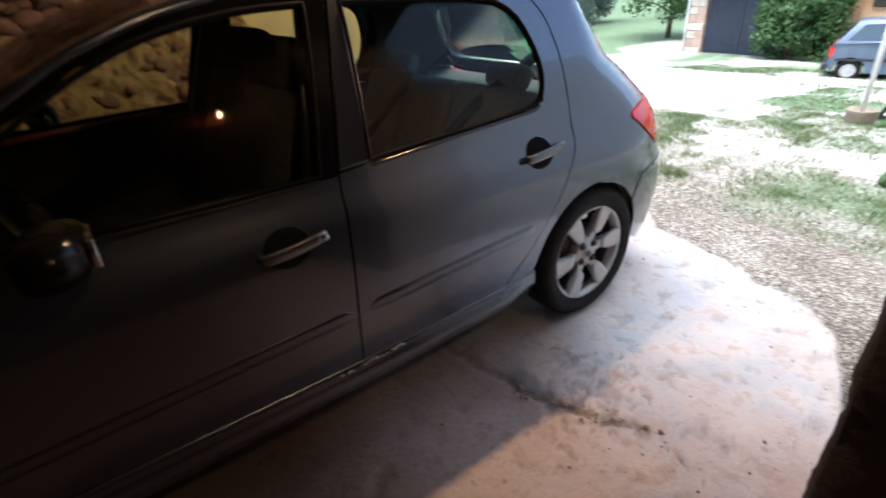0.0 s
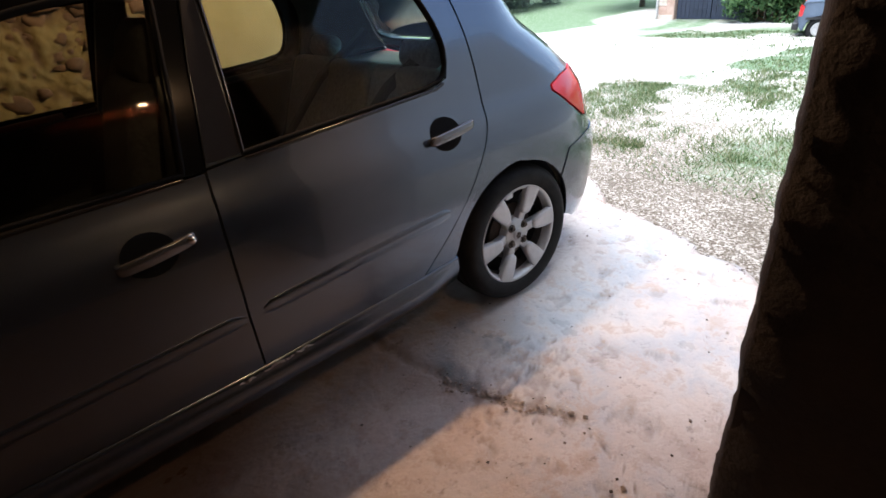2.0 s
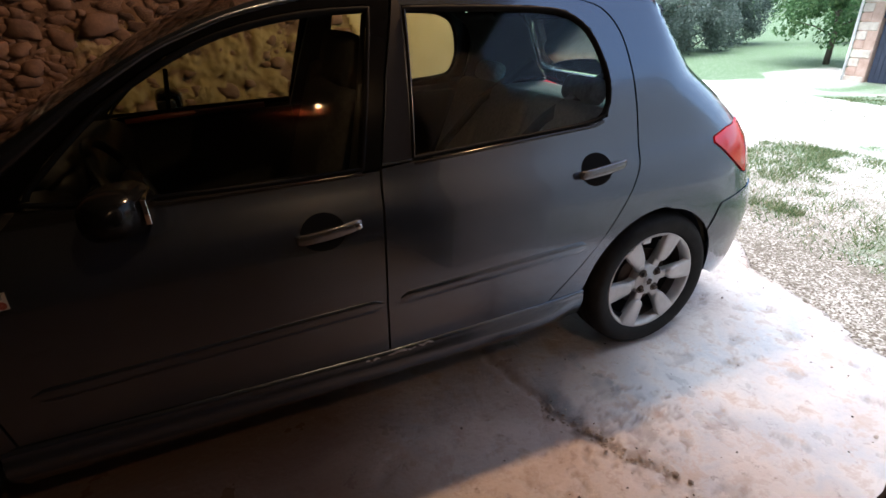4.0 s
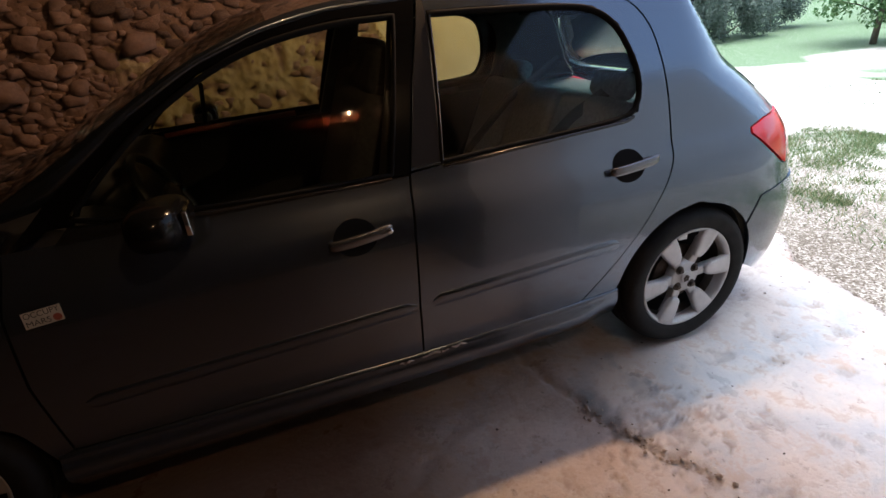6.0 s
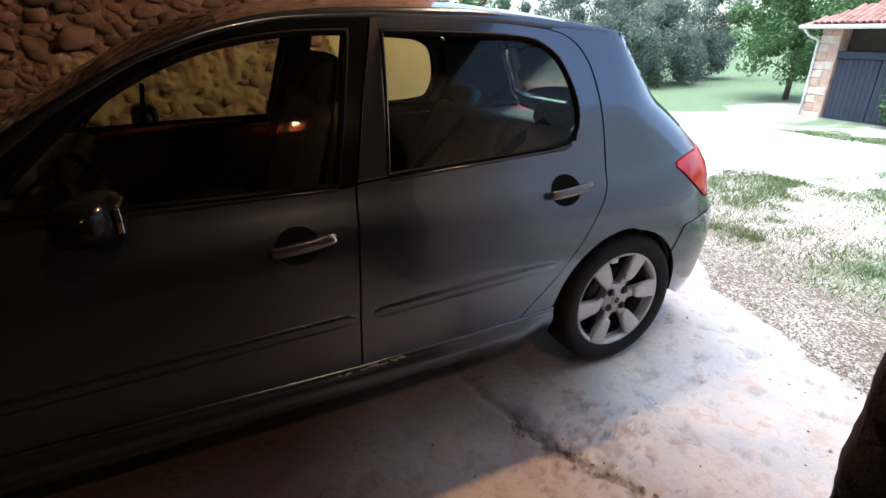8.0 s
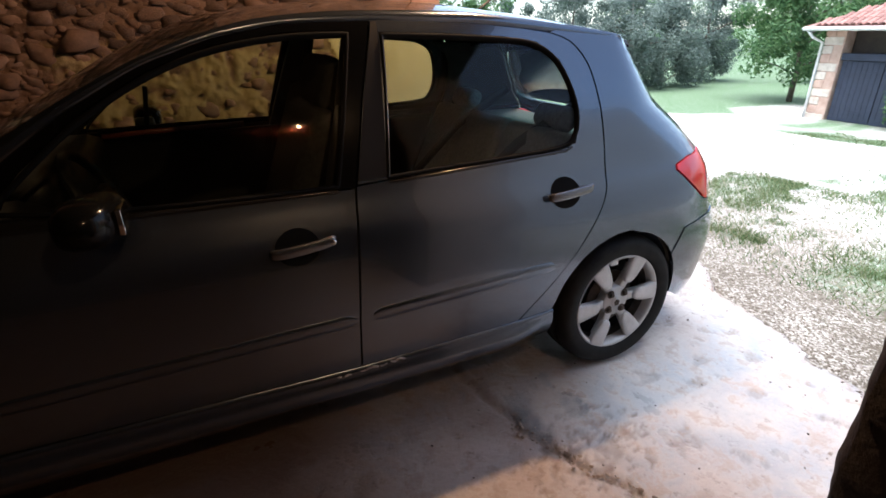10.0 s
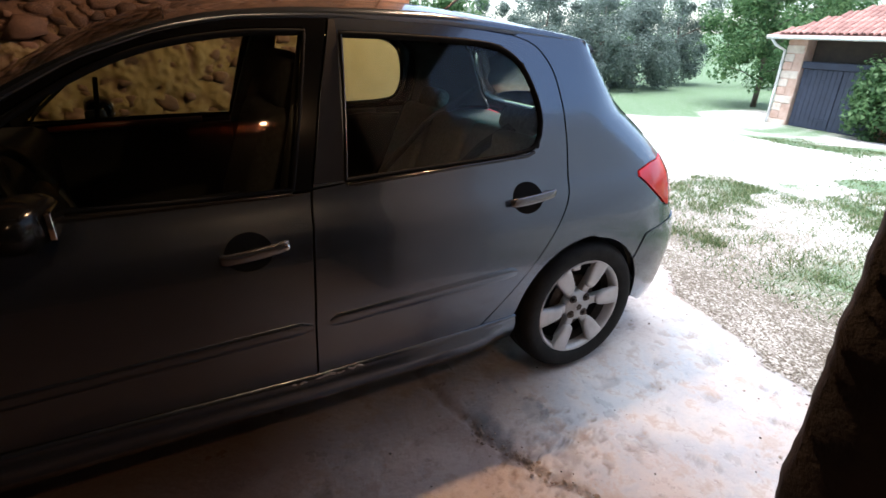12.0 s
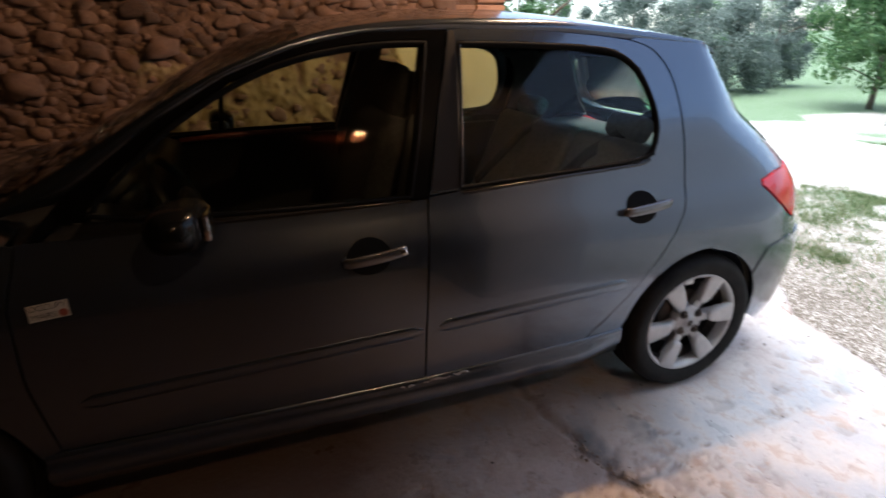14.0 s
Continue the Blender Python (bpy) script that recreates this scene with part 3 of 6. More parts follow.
# ---- wheels ----
def wheel(cx, y_out, sign, name="wheel"):
    """sign: -1 where the outer face looks to -y."""
    w = part(name, bmesh.new(), RUBBER, car)
    w.location = (cx, y_out, 0.307)
    if sign > 0:
        w.rotation_euler = (0, 0, math.pi)
    bm = bmesh.new()
    lathe(bm, [(0.216, 0.02), (0.222, 0.006), (0.235, 0.0), (0.262, -0.008), (0.281, -0.004), (0.294, 0.010), (0.302, 0.025), (0.305, 0.045), (0.302, 0.052), (0.302, 0.060), (0.306, 0.064), (0.307, 0.10),
               (0.301, 0.104), (0.301, 0.112), (0.307, 0.116), (0.306, 0.15), (0.301, 0.154), (0.299, 0.175), (0.289, 0.19), (0.262, 0.198), (0.216, 0.185)], 64)
    part("tyre", bm, RUBBER, w)
    bm = bmesh.new()
    lathe(bm, [(0.200, 0.05), (0.204, 0.016), (0.212, 0.009), (0.219, 0.005), (0.221, 0.010), (0.214, 0.02), (0.208, 0.03)], 64)
    part("rim", bm, ALLOY, w)
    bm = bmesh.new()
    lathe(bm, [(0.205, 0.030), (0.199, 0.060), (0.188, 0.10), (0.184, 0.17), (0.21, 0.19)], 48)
    part("rim_barrel", bm, BARREL, w, "inner rim, dark with brake dust and painted shade")
    # six spokes: a slim bent neck from the hub under a broad flat paddle that meets the rim
    for k in range(6):
        ang = -radians(4 + 60 * k)
        bm = bmesh.new()
        for outline, edge in ((((0.030, 0.024, 0.030, 0.0), (0.060, 0.0215, 0.027, 0.0), (0.090, 0.019, 0.024, 0.001), (0.115, 0.020, 0.021, 0.002), (0.145, 0.023, 0.018, 0.0), (0.175, 0.027, 0.016, 0.0)), 0.030),
                              (((0.093, 0.006, 0.0185, 0.003), (0.098, 0.0165, 0.0115, 0.003), (0.108, 0.0245, 0.0088, 0.002), (0.128, 0.0305, 0.0076, 0.001), (0.155, 0.0360, 0.0068, 0.0), (0.185, 0.0400, 0.0062, 0.0), (0.2145, 0.0430, 0.0058, 0.0)), 0.022)):
            rows = []
            for r, half, y, bend in outline:
                rows.append([bm.verts.new((r, y + dy, bend + q * half)) for q, dy in ((-1, edge), (-0.99, 0.004), (-0.90, 0.0), (-0.4, -0.0008), (0.4, -0.0008), (0.90, 0.0), (0.99, 0.004), (1, edge))])
            for a, b in zip(rows, rows[1:]):
                for j in range(7):
                    bm.faces.new((a[j], a[j + 1], b[j + 1], b[j]))
        bmesh.ops.recalc_face_normals(bm, faces=bm.faces)
        bmesh.ops.rotate(bm, verts=bm.verts, cent=(0, 0, 0), matrix=Matrix.Rotation(ang, 3, "Y"))
        part("spoke", bm, ALLOY, w)
    bm = bmesh.new()
    lathe(bm, [(0.0005, 0.012), (0.024, 0.012), (0.027, 0.016), (0.029, 0.02), (0.060, 0.021), (0.070, 0.027), (0.074, 0.06)], 40)
    part("hub", bm, ALLOY, w)
    bm = bmesh.new()
    for k in range(5):
        a = k * math.tau / 5 + 0.4
        box(bm, (-0.009 + 0.008 * math.cos(a), 0.0085, -0.007 + 0.010 * math.sin(a)), (0.003 + 0.008 * math.cos(a), 0.0125, 0.003 + 0.010 * math.sin(a)), 0.001)
    part("badge", bm, DARKMETAL, w)
    for k in range(4):
        a = math.tau * (k + 0.46) / 4
        bm = bmesh.new()
        lathe(bm, [(0.0005, 0.006), (0.0095, 0.006), (0.011, 0.009), (0.0115, 0.022)], 6, Matrix.Translation((0.052 * math.cos(a), 0, 0.052 * math.sin(a))))
        lathe(bm, [(0.0115, 0.0195), (0.0185, 0.0190), (0.0185, 0.022)], 16, Matrix.Translation((0.052 * math.cos(a), 0, 0.052 * math.sin(a))))
        part("wheel_nut", bm, DARKMETAL, w, smooth=False)
    bm = bmesh.new()
    lathe(bm, [(0.02, 0.066), (0.122, 0.066), (0.125, 0.07), (0.125, 0.08), (0.02, 0.08)], 40)
    part("brake_disc", bm, DARKMETAL, w)
    # black disc in place of the shade between the spokes
    bm = bmesh.new()
    lathe(bm, [(0.03, 0.085), (0.199, 0.085)], 32)
    part("gap_shade_disc", bm, MATTBLACK, w)
    bm = bmesh.new()
    box(bm, (-0.046, 0.030, 0.172), (-0.008, 0.040, 0.198), 0.002)
    part("wheel_weight", bm, WHITEISH, w, "small white balance weight")
    return w


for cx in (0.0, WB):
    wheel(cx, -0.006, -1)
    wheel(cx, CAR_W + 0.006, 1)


# ---- door handles ----
def handle(lo, hi, z_lo, z_hi, door):
    mid, zm = (lo + hi) / 2 - 0.015, (z_lo + z_hi) / 2
    bm = bmesh.new()
    # flat black disc that paints the recess's shade behind the grip
    rows = []
    for r in (0.0, 0.3, 0.6, 0.85, 1.0):
        ring = []
        for k in range(28):
            a = k * math.tau / 28
            ring.append(bm.verts.new(skin(mid + 0.066 * r * math.cos(a), zm - 0.004 + 0.055 * r * math.sin(a), 0.0022)))
        rows.append(ring)
    for a, b in zip(rows, rows[1:]):
        for k in range(28):
            bm.faces.new((a[k], a[(k + 1) % 28], b[(k + 1) % 28], b[k]))
    bmesh.ops.remove_doubles(bm, verts=bm.verts, dist=1e-5)
    bmesh.ops.recalc_face_normals(bm, faces=bm.faces)
    part("recess_shade", bm, MATTBLACK, door)
    bm = bmesh.new()
    n = 20
    rows = []
    for i in range(n + 1):
        u = i / n
        s, z = lo + (hi - lo) * u, z_lo + (z_hi - z_lo) * u
        out = 0.016 + 0.014 * math.sin(math.pi * min(1, max(0, (u * 1.06 - 0.03)))) ** 0.35
        h = 0.0172 * (0.9 + 0.1 * math.sin(math.pi * u)) * (1 if 0 < i < n else 0.75)
        c = skin(s, z)
        row = []
        for k in range(10):
            a = k * math.tau / 10
            row.append(bm.verts.new(c + Vector((0, -out - 0.006 * math.copysign(abs(math.cos(a)) ** 0.5, math.cos(a)), h * math.copysign(abs(math.sin(a)) ** 0.6, math.sin(a))))))
        rows.append(row)
    for a, b in zip(rows, rows[1:]):
        for k in range(10):
            bm.faces.new((a[k], a[(k + 1) % 10], b[(k + 1) % 10], b[k]))
    bm.faces.new(rows[0])
    bm.faces.new(rows[-1][::-1])
    bmesh.ops.recalc_face_normals(bm, faces=bm.faces)
    part("door_handle", bm, SATIN, door, "satin grey pull handle")


handle(-0.425, -0.220, 0.842, 0.858, rear_doors[0])
handle(-1.395, -1.203, 0.806, 0.823, front_doors[0])
bm = bmesh.new()
lathe(bm, [(0.0005, 0.0), (0.008, 0.0), (0.0095, 0.003), (0.0095, 0.01)], 20, Matrix.Translation((-1.215, -0.040, 0.822)))
part("key_lock", bm, CHROME, front_doors[0])


# ---- ground, slab and barn ----
ter = curve([(-6, 0.0), (0.6, -0.015), (1.2, -0.05), (4, -0.31), (9, -0.765), (14, -1.22), (18.3, -1.47), (30, -1.5), (58, -1.0), (150, 1.0), (400, 4.0)])
bm = bmesh.new()
xs = [-30, -12, -5, -2.6] + [-2.0 + 0.25 * i for i in range(60)] + [13.5 + 1.5 * i for i in range(20)] + [45, 50, 56, 64, 75, 90, 110, 150, 200, 300, 450]
ys = [-300, -120, -60, -30, -15, -8, -5] + [-4 + 0.25 * i for i in range(50)] + [9 + 1.5 * i for i in range(20)] + [42, 48, 56, 70, 90, 130, 200, 350]
rows = [[bm.verts.new((x, y, ter(x) - 0.10 * (1 if x < 0.5 else 0) + 0.02 * noise.noise((x * 0.9, y * 0.9, 0)) * min(1, max(0, x - 1.0)))) for y in ys] for x in xs]
for a, b in zip(rows, rows[1:]):
    for k in range(len(ys) - 1):
        bm.faces.new((a[k], b[k], b[k + 1], a[k + 1]))
GROUND = noise_mat("gravel_yard", [(0.3, (0.16, 0.13, 0.10)), (0.7, (0.36, 0.33, 0.28))], 2.5, 0.95, 0.6, 60)
ground = tagged(obj("ground", bm, GROUND), "gravel yard with patches of grass and a lawn beyond", "ground", kind="structure")

SLAB = mat("worn_concrete", (0.36, 0.30, 0.26), 0.5)
m = SLAB
tc = node(m, "ShaderNodeTexCoord")


def tex(scale, detail=8.0, rough=0.62, kind="ShaderNodeTexNoise"):
    n = node(m, kind, Scale=scale)
    if kind == "ShaderNodeTexNoise":
        n.inputs["Detail"].default_value, n.inputs["Roughness"].default_value = detail, rough
    link(m, tc.outputs["Object"], n.inputs["Vector"])
    return n


def ramp_of(sock, stops):
    r = node(m, "ShaderNodeValToRGB")
    els = r.color_ramp.elements
    while len(els) < len(stops):
        els.new(0.5)
    for e, (p, c) in zip(els, stops):
        e.position, e.color = p, (*c, 1)
    link(m, sock, r.inputs[0])
    return r


def blend(fac, a, b, mode="MIX"):
    x = node(m, "ShaderNodeMix")
    x.data_type, x.blend_type = "RGBA", mode
    link(m, fac, x.inputs[0])
    for s_, i in ((a, 6), (b, 7)):
        if isinstance(s_, tuple):
            x.inputs[i].default_value = (*s_, 1)
        else:
            link(m, s_, x.inputs[i])
    return x.outputs[2]


big, mid, fine, scab = tex(1.1), tex(4.5), tex(38.0), tex(9.0, 10.0, 0.7)
col = ramp_of(big.outputs["Fac"], [(0.32, (0.43, 0.32, 0.26)), (0.46, (0.54, 0.46, 0.415)), (0.54, (0.42, 0.42, 0.44)), (0.68, (0.58, 0.545, 0.52))]).outputs[0]
col = blend(ramp_of(mid.outputs["Fac"], [(0.46, (0, 0, 0)), (0.60, (0.8, 0.8, 0.8))]).outputs[0], col, (0.58, 0.52, 0.485))
col = blend(ramp_of(scab.outputs["Fac"], [(0.53, (0, 0, 0)), (0.56, (0.35, 0.35, 0.35)), (0.64, (0.7, 0.7, 0.7))]).outputs[0], col, (0.40, 0.30, 0.24))
flake = tex(17.0, 10.0, 0.75)
col = blend(ramp_of(flake.outputs["Fac"], [(0.34, (0.7, 0.7, 0.7)), (0.40, (0.0, 0.0, 0.0))]).outputs[0], col, (0.25, 0.20, 0.17))
col = blend(ramp_of(flake.outputs["Fac"], [(0.60, (0, 0, 0)), (0.66, (0.6, 0.6, 0.6))]).outputs[0], col, (0.62, 0.56, 0.52))
col = blend(ramp_of(fine.outputs["Fac"], [(0.25, (0.35, 0.35, 0.35)), (0.44, (0, 0, 0))]).outputs[0], col, (0.22, 0.185, 0.16))
# Brown mix: soil in crack, flakes and edge, plus painted shade
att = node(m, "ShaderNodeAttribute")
att.attribute_name = "soil_shade"
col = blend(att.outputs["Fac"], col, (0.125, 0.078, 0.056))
att2 = node(m, "ShaderNodeAttribute")
att2.attribute_name = "cement"
col = blend(att2.outputs["Fac"], col, (0.17, 0.175, 0.18))
link(m, col, bsdf(m).inputs["Base Color"])
rr_ = node(m, "ShaderNodeMapRange")
link(m, mid.outputs["Fac"], rr_.inputs[0])
rr_.inputs[1].default_value, rr_.inputs[2].default_value, rr_.inputs[3].default_value, rr_.inputs[4].default_value = 0.3, 0.7, 0.20, 0.52
link(m, rr_.outputs[0], bsdf(m).inputs["Roughness"])
hsum = node(m, "ShaderNodeMath")
hsum.operation = "MULTIPLY_ADD"
link(m, scab.outputs["Fac"], hsum.inputs[0])
hsum.inputs[1].default_value = 1.5
link(m, fine.outputs["Fac"], hsum.inputs[2])
chips = node(m, "ShaderNodeMath")
chips.operation = "MULTIPLY_ADD"
link(m, ramp_of(flake.outputs["Fac"], [(0.37, (0, 0, 0)), (0.41, (0.8, 0.8, 0.8)), (0.60, (0.8, 0.8, 0.8)), (0.63, (1, 1, 1))]).outputs[0], chips.inputs[0])
chips.inputs[1].default_value = 0.7
link(m, hsum.outputs[0], chips.inputs[2])
bpn = node(m, "ShaderNodeBump", Strength=0.6, Distance=0.009)
link(m, chips.outputs[0], bpn.inputs["Height"])
link(m, bpn.outputs[0], bsdf(m).inputs["Normal"])

edge_x = curve([(-3.0, -0.2), (-1.05, 0.10), (-0.93, 0.36), (-0.78, 0.70), (-0.59, 0.825), (-0.43, 0.862), (-0.12, 0.98), (0.25, 1.06), (0.63, 1.34), (1.2, 1.55), (2.6, 1.7)])
CRACK = [(-0.66, 0.20), (-0.635, -0.02), (-0.607, -0.114), (-0.60, -0.20), (-0.575, -0.27), (-0.53, -0.36), (-0.505, -0.45), (-0.44, -0.55), (-0.40, -0.60), (-0.45, -0.80), (-0.60, -1.1)]


def crack_gap(x, y):
    """Signed distance in x from the crack."""
    ys_ = [p[1] for p in CRACK][::-1]
    xs_ = [p[0] for p in CRACK][::-1]
    return x - float(np.interp(y, ys_, xs_)) - 0.02 * noise.noise((y * 14, 2, 0)) - 0.008 * noise.noise((y * 50, 5, 0))


bm = bmesh.new()
ys = [-3 + 0.1 * i for i in range(18)] + [-1.2 + 0.014 * i for i in range(110)] + [0.34 + 0.1 * i for i in range(24)]
soil_shade, cement = [], []
rows = []
for y in ys:
    ex = edge_x(y) + 0.035 * noise.noise((y * 6, 3, 0)) + 0.026 * noise.noise((y * 19, 7, 0)) + 0.008 * noise.noise((y * 60, 7, 0))
    row = []
    for i in range(166):
        x = -6 + 0.3 * i if i < 15 else -1.5 + (ex + 1.5) * (i - 15) / 150
        d = crack_gap(x, y)
        pit = noise.noise((x * 9, y * 9, 3)) + 0.5 * noise.noise((x * 24, y * 24, 8))
        h = -0.006 * min(1, max(0, (pit - 0.36) * 10)) + 0.003 * noise.noise((x * 3, y * 3, 1))
        w = 0.018 + 0.022 * max(0, noise.noise((y * 7, 1, 4)) + 0.3)
        broken = y > -0.62
        if d < 0:
            h -= 0.006 if broken else 0.001
        if abs(d) < w * (1 if broken else 0.25):
            h -= (0.014 if broken else 0.006) * (1 - abs(d) / w)
        edge = min(1, max(0, (x - ex + 0.10) / 0.10))
        h -= 0.02 * edge ** 3
        row.append(bm.verts.new((x, y, h)))
        s1 = max(0, 1 - abs(d) / (w * (0.9 if broken else 0.2)))
        s2 = 0.75 * max(0, edge - 0.3) * (0.5 + noise.noise((x * 20, y * 20, 6)))
        # soiling on the left, then the car's shade painted in brown
        wear_shade = min(1, max(0, (-0.50 - x + 0.15 * noise.noise((x * 4, y * 4, 2))) / 0.75)) * 0.45
        wear_shade = max(wear_shade, 0.6 * ease(y + 0.12 * noise.noise((x * 3, y * 3, 12)), -0.30, 0.05) * (1 - ease(x, -0.40, 0.05)))
        # unlit depth of the barn painted as darker floor
        inner_shade = 0.55 * min(1, max(0, (-1.05 - x) / 0.5))
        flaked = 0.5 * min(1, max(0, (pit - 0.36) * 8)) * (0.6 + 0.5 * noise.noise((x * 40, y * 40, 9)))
        soil_shade.append(min(1, max(0, max(1.15 * s1 * (0.6 + 0.6 * noise.noise((x * 30, y * 30, 2))), s2, wear_shade + inner_shade, flaked))))
        scabby = max(0, 1 - math.hypot((x + 0.40) / 0.27, (y + 0.37) / 0.19))
        if scabby > 0 and noise.noise((x * 17, y * 17, 21)) + 0.8 * noise.noise((x * 42, y * 42, 2)) > 0.30 - 0.5 * scabby:
            row[-1].co.z -= 0.005
            soil_shade[-1] = max(soil_shade[-1], 0.40 + 0.5 * noise.noise((x * 30, y * 30, 3)))
        patch = 1.0 if (0.0 < d < 0.30 + 0.05 * noise.noise((y * 9, 0, 0)) and -0.30 + 0.25 * d < y < -0.03 + 0.3 * d) else 0.0
        cement.append(patch * (0.25 + 1.1 * noise.noise((x * 8, y * 8, 5)) + 0.5 * noise.noise((x * 25, y * 25, 5))))
    row.append(bm.verts.new((ex + 0.012, y, -0.045)))
    row.append(bm.verts.new((ex + 0.02, y, -0.18)))
    soil_shade += [0.8, 0.9]
    cement += [0, 0]
    rows.append(row)
for a, b in zip(rows, rows[1:]):
    for k in range(len(a) - 1):
        bm.faces.new((a[k], a[k + 1], b[k + 1], b[k]))
bmesh.ops.recalc_face_normals(bm, faces=bm.faces)
floor = tagged(obj("floor", bm, SLAB), "worn pitted concrete slab with a crack, damp patches and shade painted under the car", "floor", kind="structure")
for nm, vals in (("soil_shade", soil_shade), ("cement", cement)):
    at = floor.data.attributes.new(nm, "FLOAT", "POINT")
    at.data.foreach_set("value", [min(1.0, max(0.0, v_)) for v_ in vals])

STONEMORTAR = noise_mat("earth_mortar", [(0.25, (0.085, 0.047, 0.030)), (0.8, (0.155, 0.090, 0.058))], 5, 0.95, 0.8, 45, dist=0.02)
bm = bmesh.new()
box(bm, (-6.0, 2.35, -0.1), (0.22, 2.9, 3.4))
wall_n = tagged(obj("wall_north", bm, STONEMORTAR, False), "rubble stone barn wall in ochre earth mortar", "wall", kind="structure")
# Plaster coloured near black for the unlit inside, also on unseen walls
DARKWALL = noise_mat("rough_plaster_in_shade", [(0.25, (0.013, 0.009, 0.008)), (0.8, (0.030, 0.020, 0.017))], 8, 0.95, 0.45, 60, dist=0.02)
bm = bmesh.new()
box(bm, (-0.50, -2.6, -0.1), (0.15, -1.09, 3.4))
tagged(obj("wall_east", bm, DARKWALL, False), "rough rendered stone jamb of the barn opening, darkened as unlit", "wall", kind="structure")
bm = bmesh.new()
box(bm, (-6.0, -3.1, -0.1), (0.15, -2.6, 3.4))
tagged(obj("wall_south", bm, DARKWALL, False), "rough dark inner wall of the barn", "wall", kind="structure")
bm = bmesh.new()
box(bm, (-6.5, -3.1, -0.1), (-6.0, 2.9, 3.4))
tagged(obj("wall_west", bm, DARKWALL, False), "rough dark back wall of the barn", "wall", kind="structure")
# Unseen ceiling, coloured near black to keep the car's reflections dark
DARKBOARDS = noise_mat("near_black_boards", [(0.25, (0.012, 0.009, 0.008)), (0.8, (0.03, 0.023, 0.019))], 6, 0.95, 0.4, 50)
bm = bmesh.new()
box(bm, (-6.5, -3.1, 3.4), (0.25, 2.9, 3.62))
tagged(obj("ceiling", bm, DARKBOARDS, False), "near-black boarded barn ceiling, out of view", "ceiling", kind="structure")
# Added out of view; its height limits the sky light inside
bm = bmesh.new()
box(bm, (-0.05, -1.09, 2.46), (0.15, 2.35, 3.4))
tagged(obj("lintel", bm, DARKWALL, False), "unseen dark lintel added over the barn opening", "lintel", kind="structure")


# Wall added out of view for grey reflections and to block some sky
YARDWALL = noise_mat("grey_weathered_render", [(0.25, (0.34, 0.345, 0.35)), (0.8, (0.46, 0.465, 0.47))], 3, 0.95, 0.5, 30)
bm = bmesh.new()
box(bm, (0.15, -2.9, -1.0), (7.2, -2.4, 2.7))
tagged(obj("wall_yard", bm, YARDWALL, False), "plain weathered grey wall added out of view to close the yard", "wall", kind="structure")


def bulb_lamp(name, loc, watts, drop, label, to_wall=None):
    """A bare bulb in a holder, on a flex from the ceiling or an arm from the wall, with its light."""
    t = thing(name, label, "lamp", loc)
    bm = bmesh.new()
    lathe(bm, [(0.0005, -0.030), (0.014, -0.027), (0.025, -0.015), (0.029, 0.0), (0.025, 0.018), (0.015, 0.036), (0.012, 0.05)], 20, Matrix.Rotation(radians(90), 4, "X"))
    glow = mat("glowing_bulb", (1, 0.8, 0.5), 0.3)
    bsdf(glow).inputs["Emission Color"].default_value = (1.0, 0.62, 0.28, 1)
    bsdf(glow).inputs["Emission Strength"].default_value = 75
    o = part("bulb", bm, glow, t)
    o.visible_shadow = False
    bm = bmesh.new()
    lathe(bm, [(0.0005, 0.095), (0.016, 0.095), (0.018, 0.085), (0.018, 0.05), (0.0005, 0.05)], 16, Matrix.Rotation(radians(90), 4, "X"))
    part("holder", bm, BLACK, t)
    bm = bmesh.new()
    tube(bm, [(0, 0, 0.09), (0, 0, drop)] if to_wall is None else [(0, 0, 0.09), (0, 0, 0.14), (0, to_wall, 0.16)], 0.004, 6)
    part("flex", bm, BLACK, t)
    L = bpy.data.lights.new(name, "POINT")
    L.energy, L.color, L.shadow_soft_size = watts, (1.0, 0.58, 0.31), 0.03
    l = new(name + "_light", L)
    l.location = loc


bulb_lamp("pendant_lamp", (-0.12, 0.62, 2.45), 58, 0.95, "bare warm bulb hanging from the barn ceiling")
bulb_lamp("wall_lamp", (-0.8, -2.25, 2.78), 10.0, 0, "bare warm bulb on a wall bracket", -0.36)


bm = bmesh.new()
box(bm, (-1.55, -2.60, 2.72), (-0.66, -2.44, 2.90), 0.012)
tagged(obj("wall_beam", bm, WOODRED, False), "reddish timber beam let into the barn wall behind the bulb", "beam", kind="structure")

# ---- grass, gravel and yard ----
def inside(poly, x, y):
    c = False
    n = len(poly)
    for i in range(n):
        (x0, y0), (x1, y1) = poly[i], poly[i - 1]
        if (y0 > y) != (y1 > y) and x < (x1 - x0) * (y - y0) / (y1 - y0) + x0:
            c = not c
    return c


CLUMP = [(1.95, 1.15), (2.35, 0.85), (3.7, 1.45), (5.4, 2.4), (4.9, 3.0), (3.4, 2.5), (2.4, 1.9)]


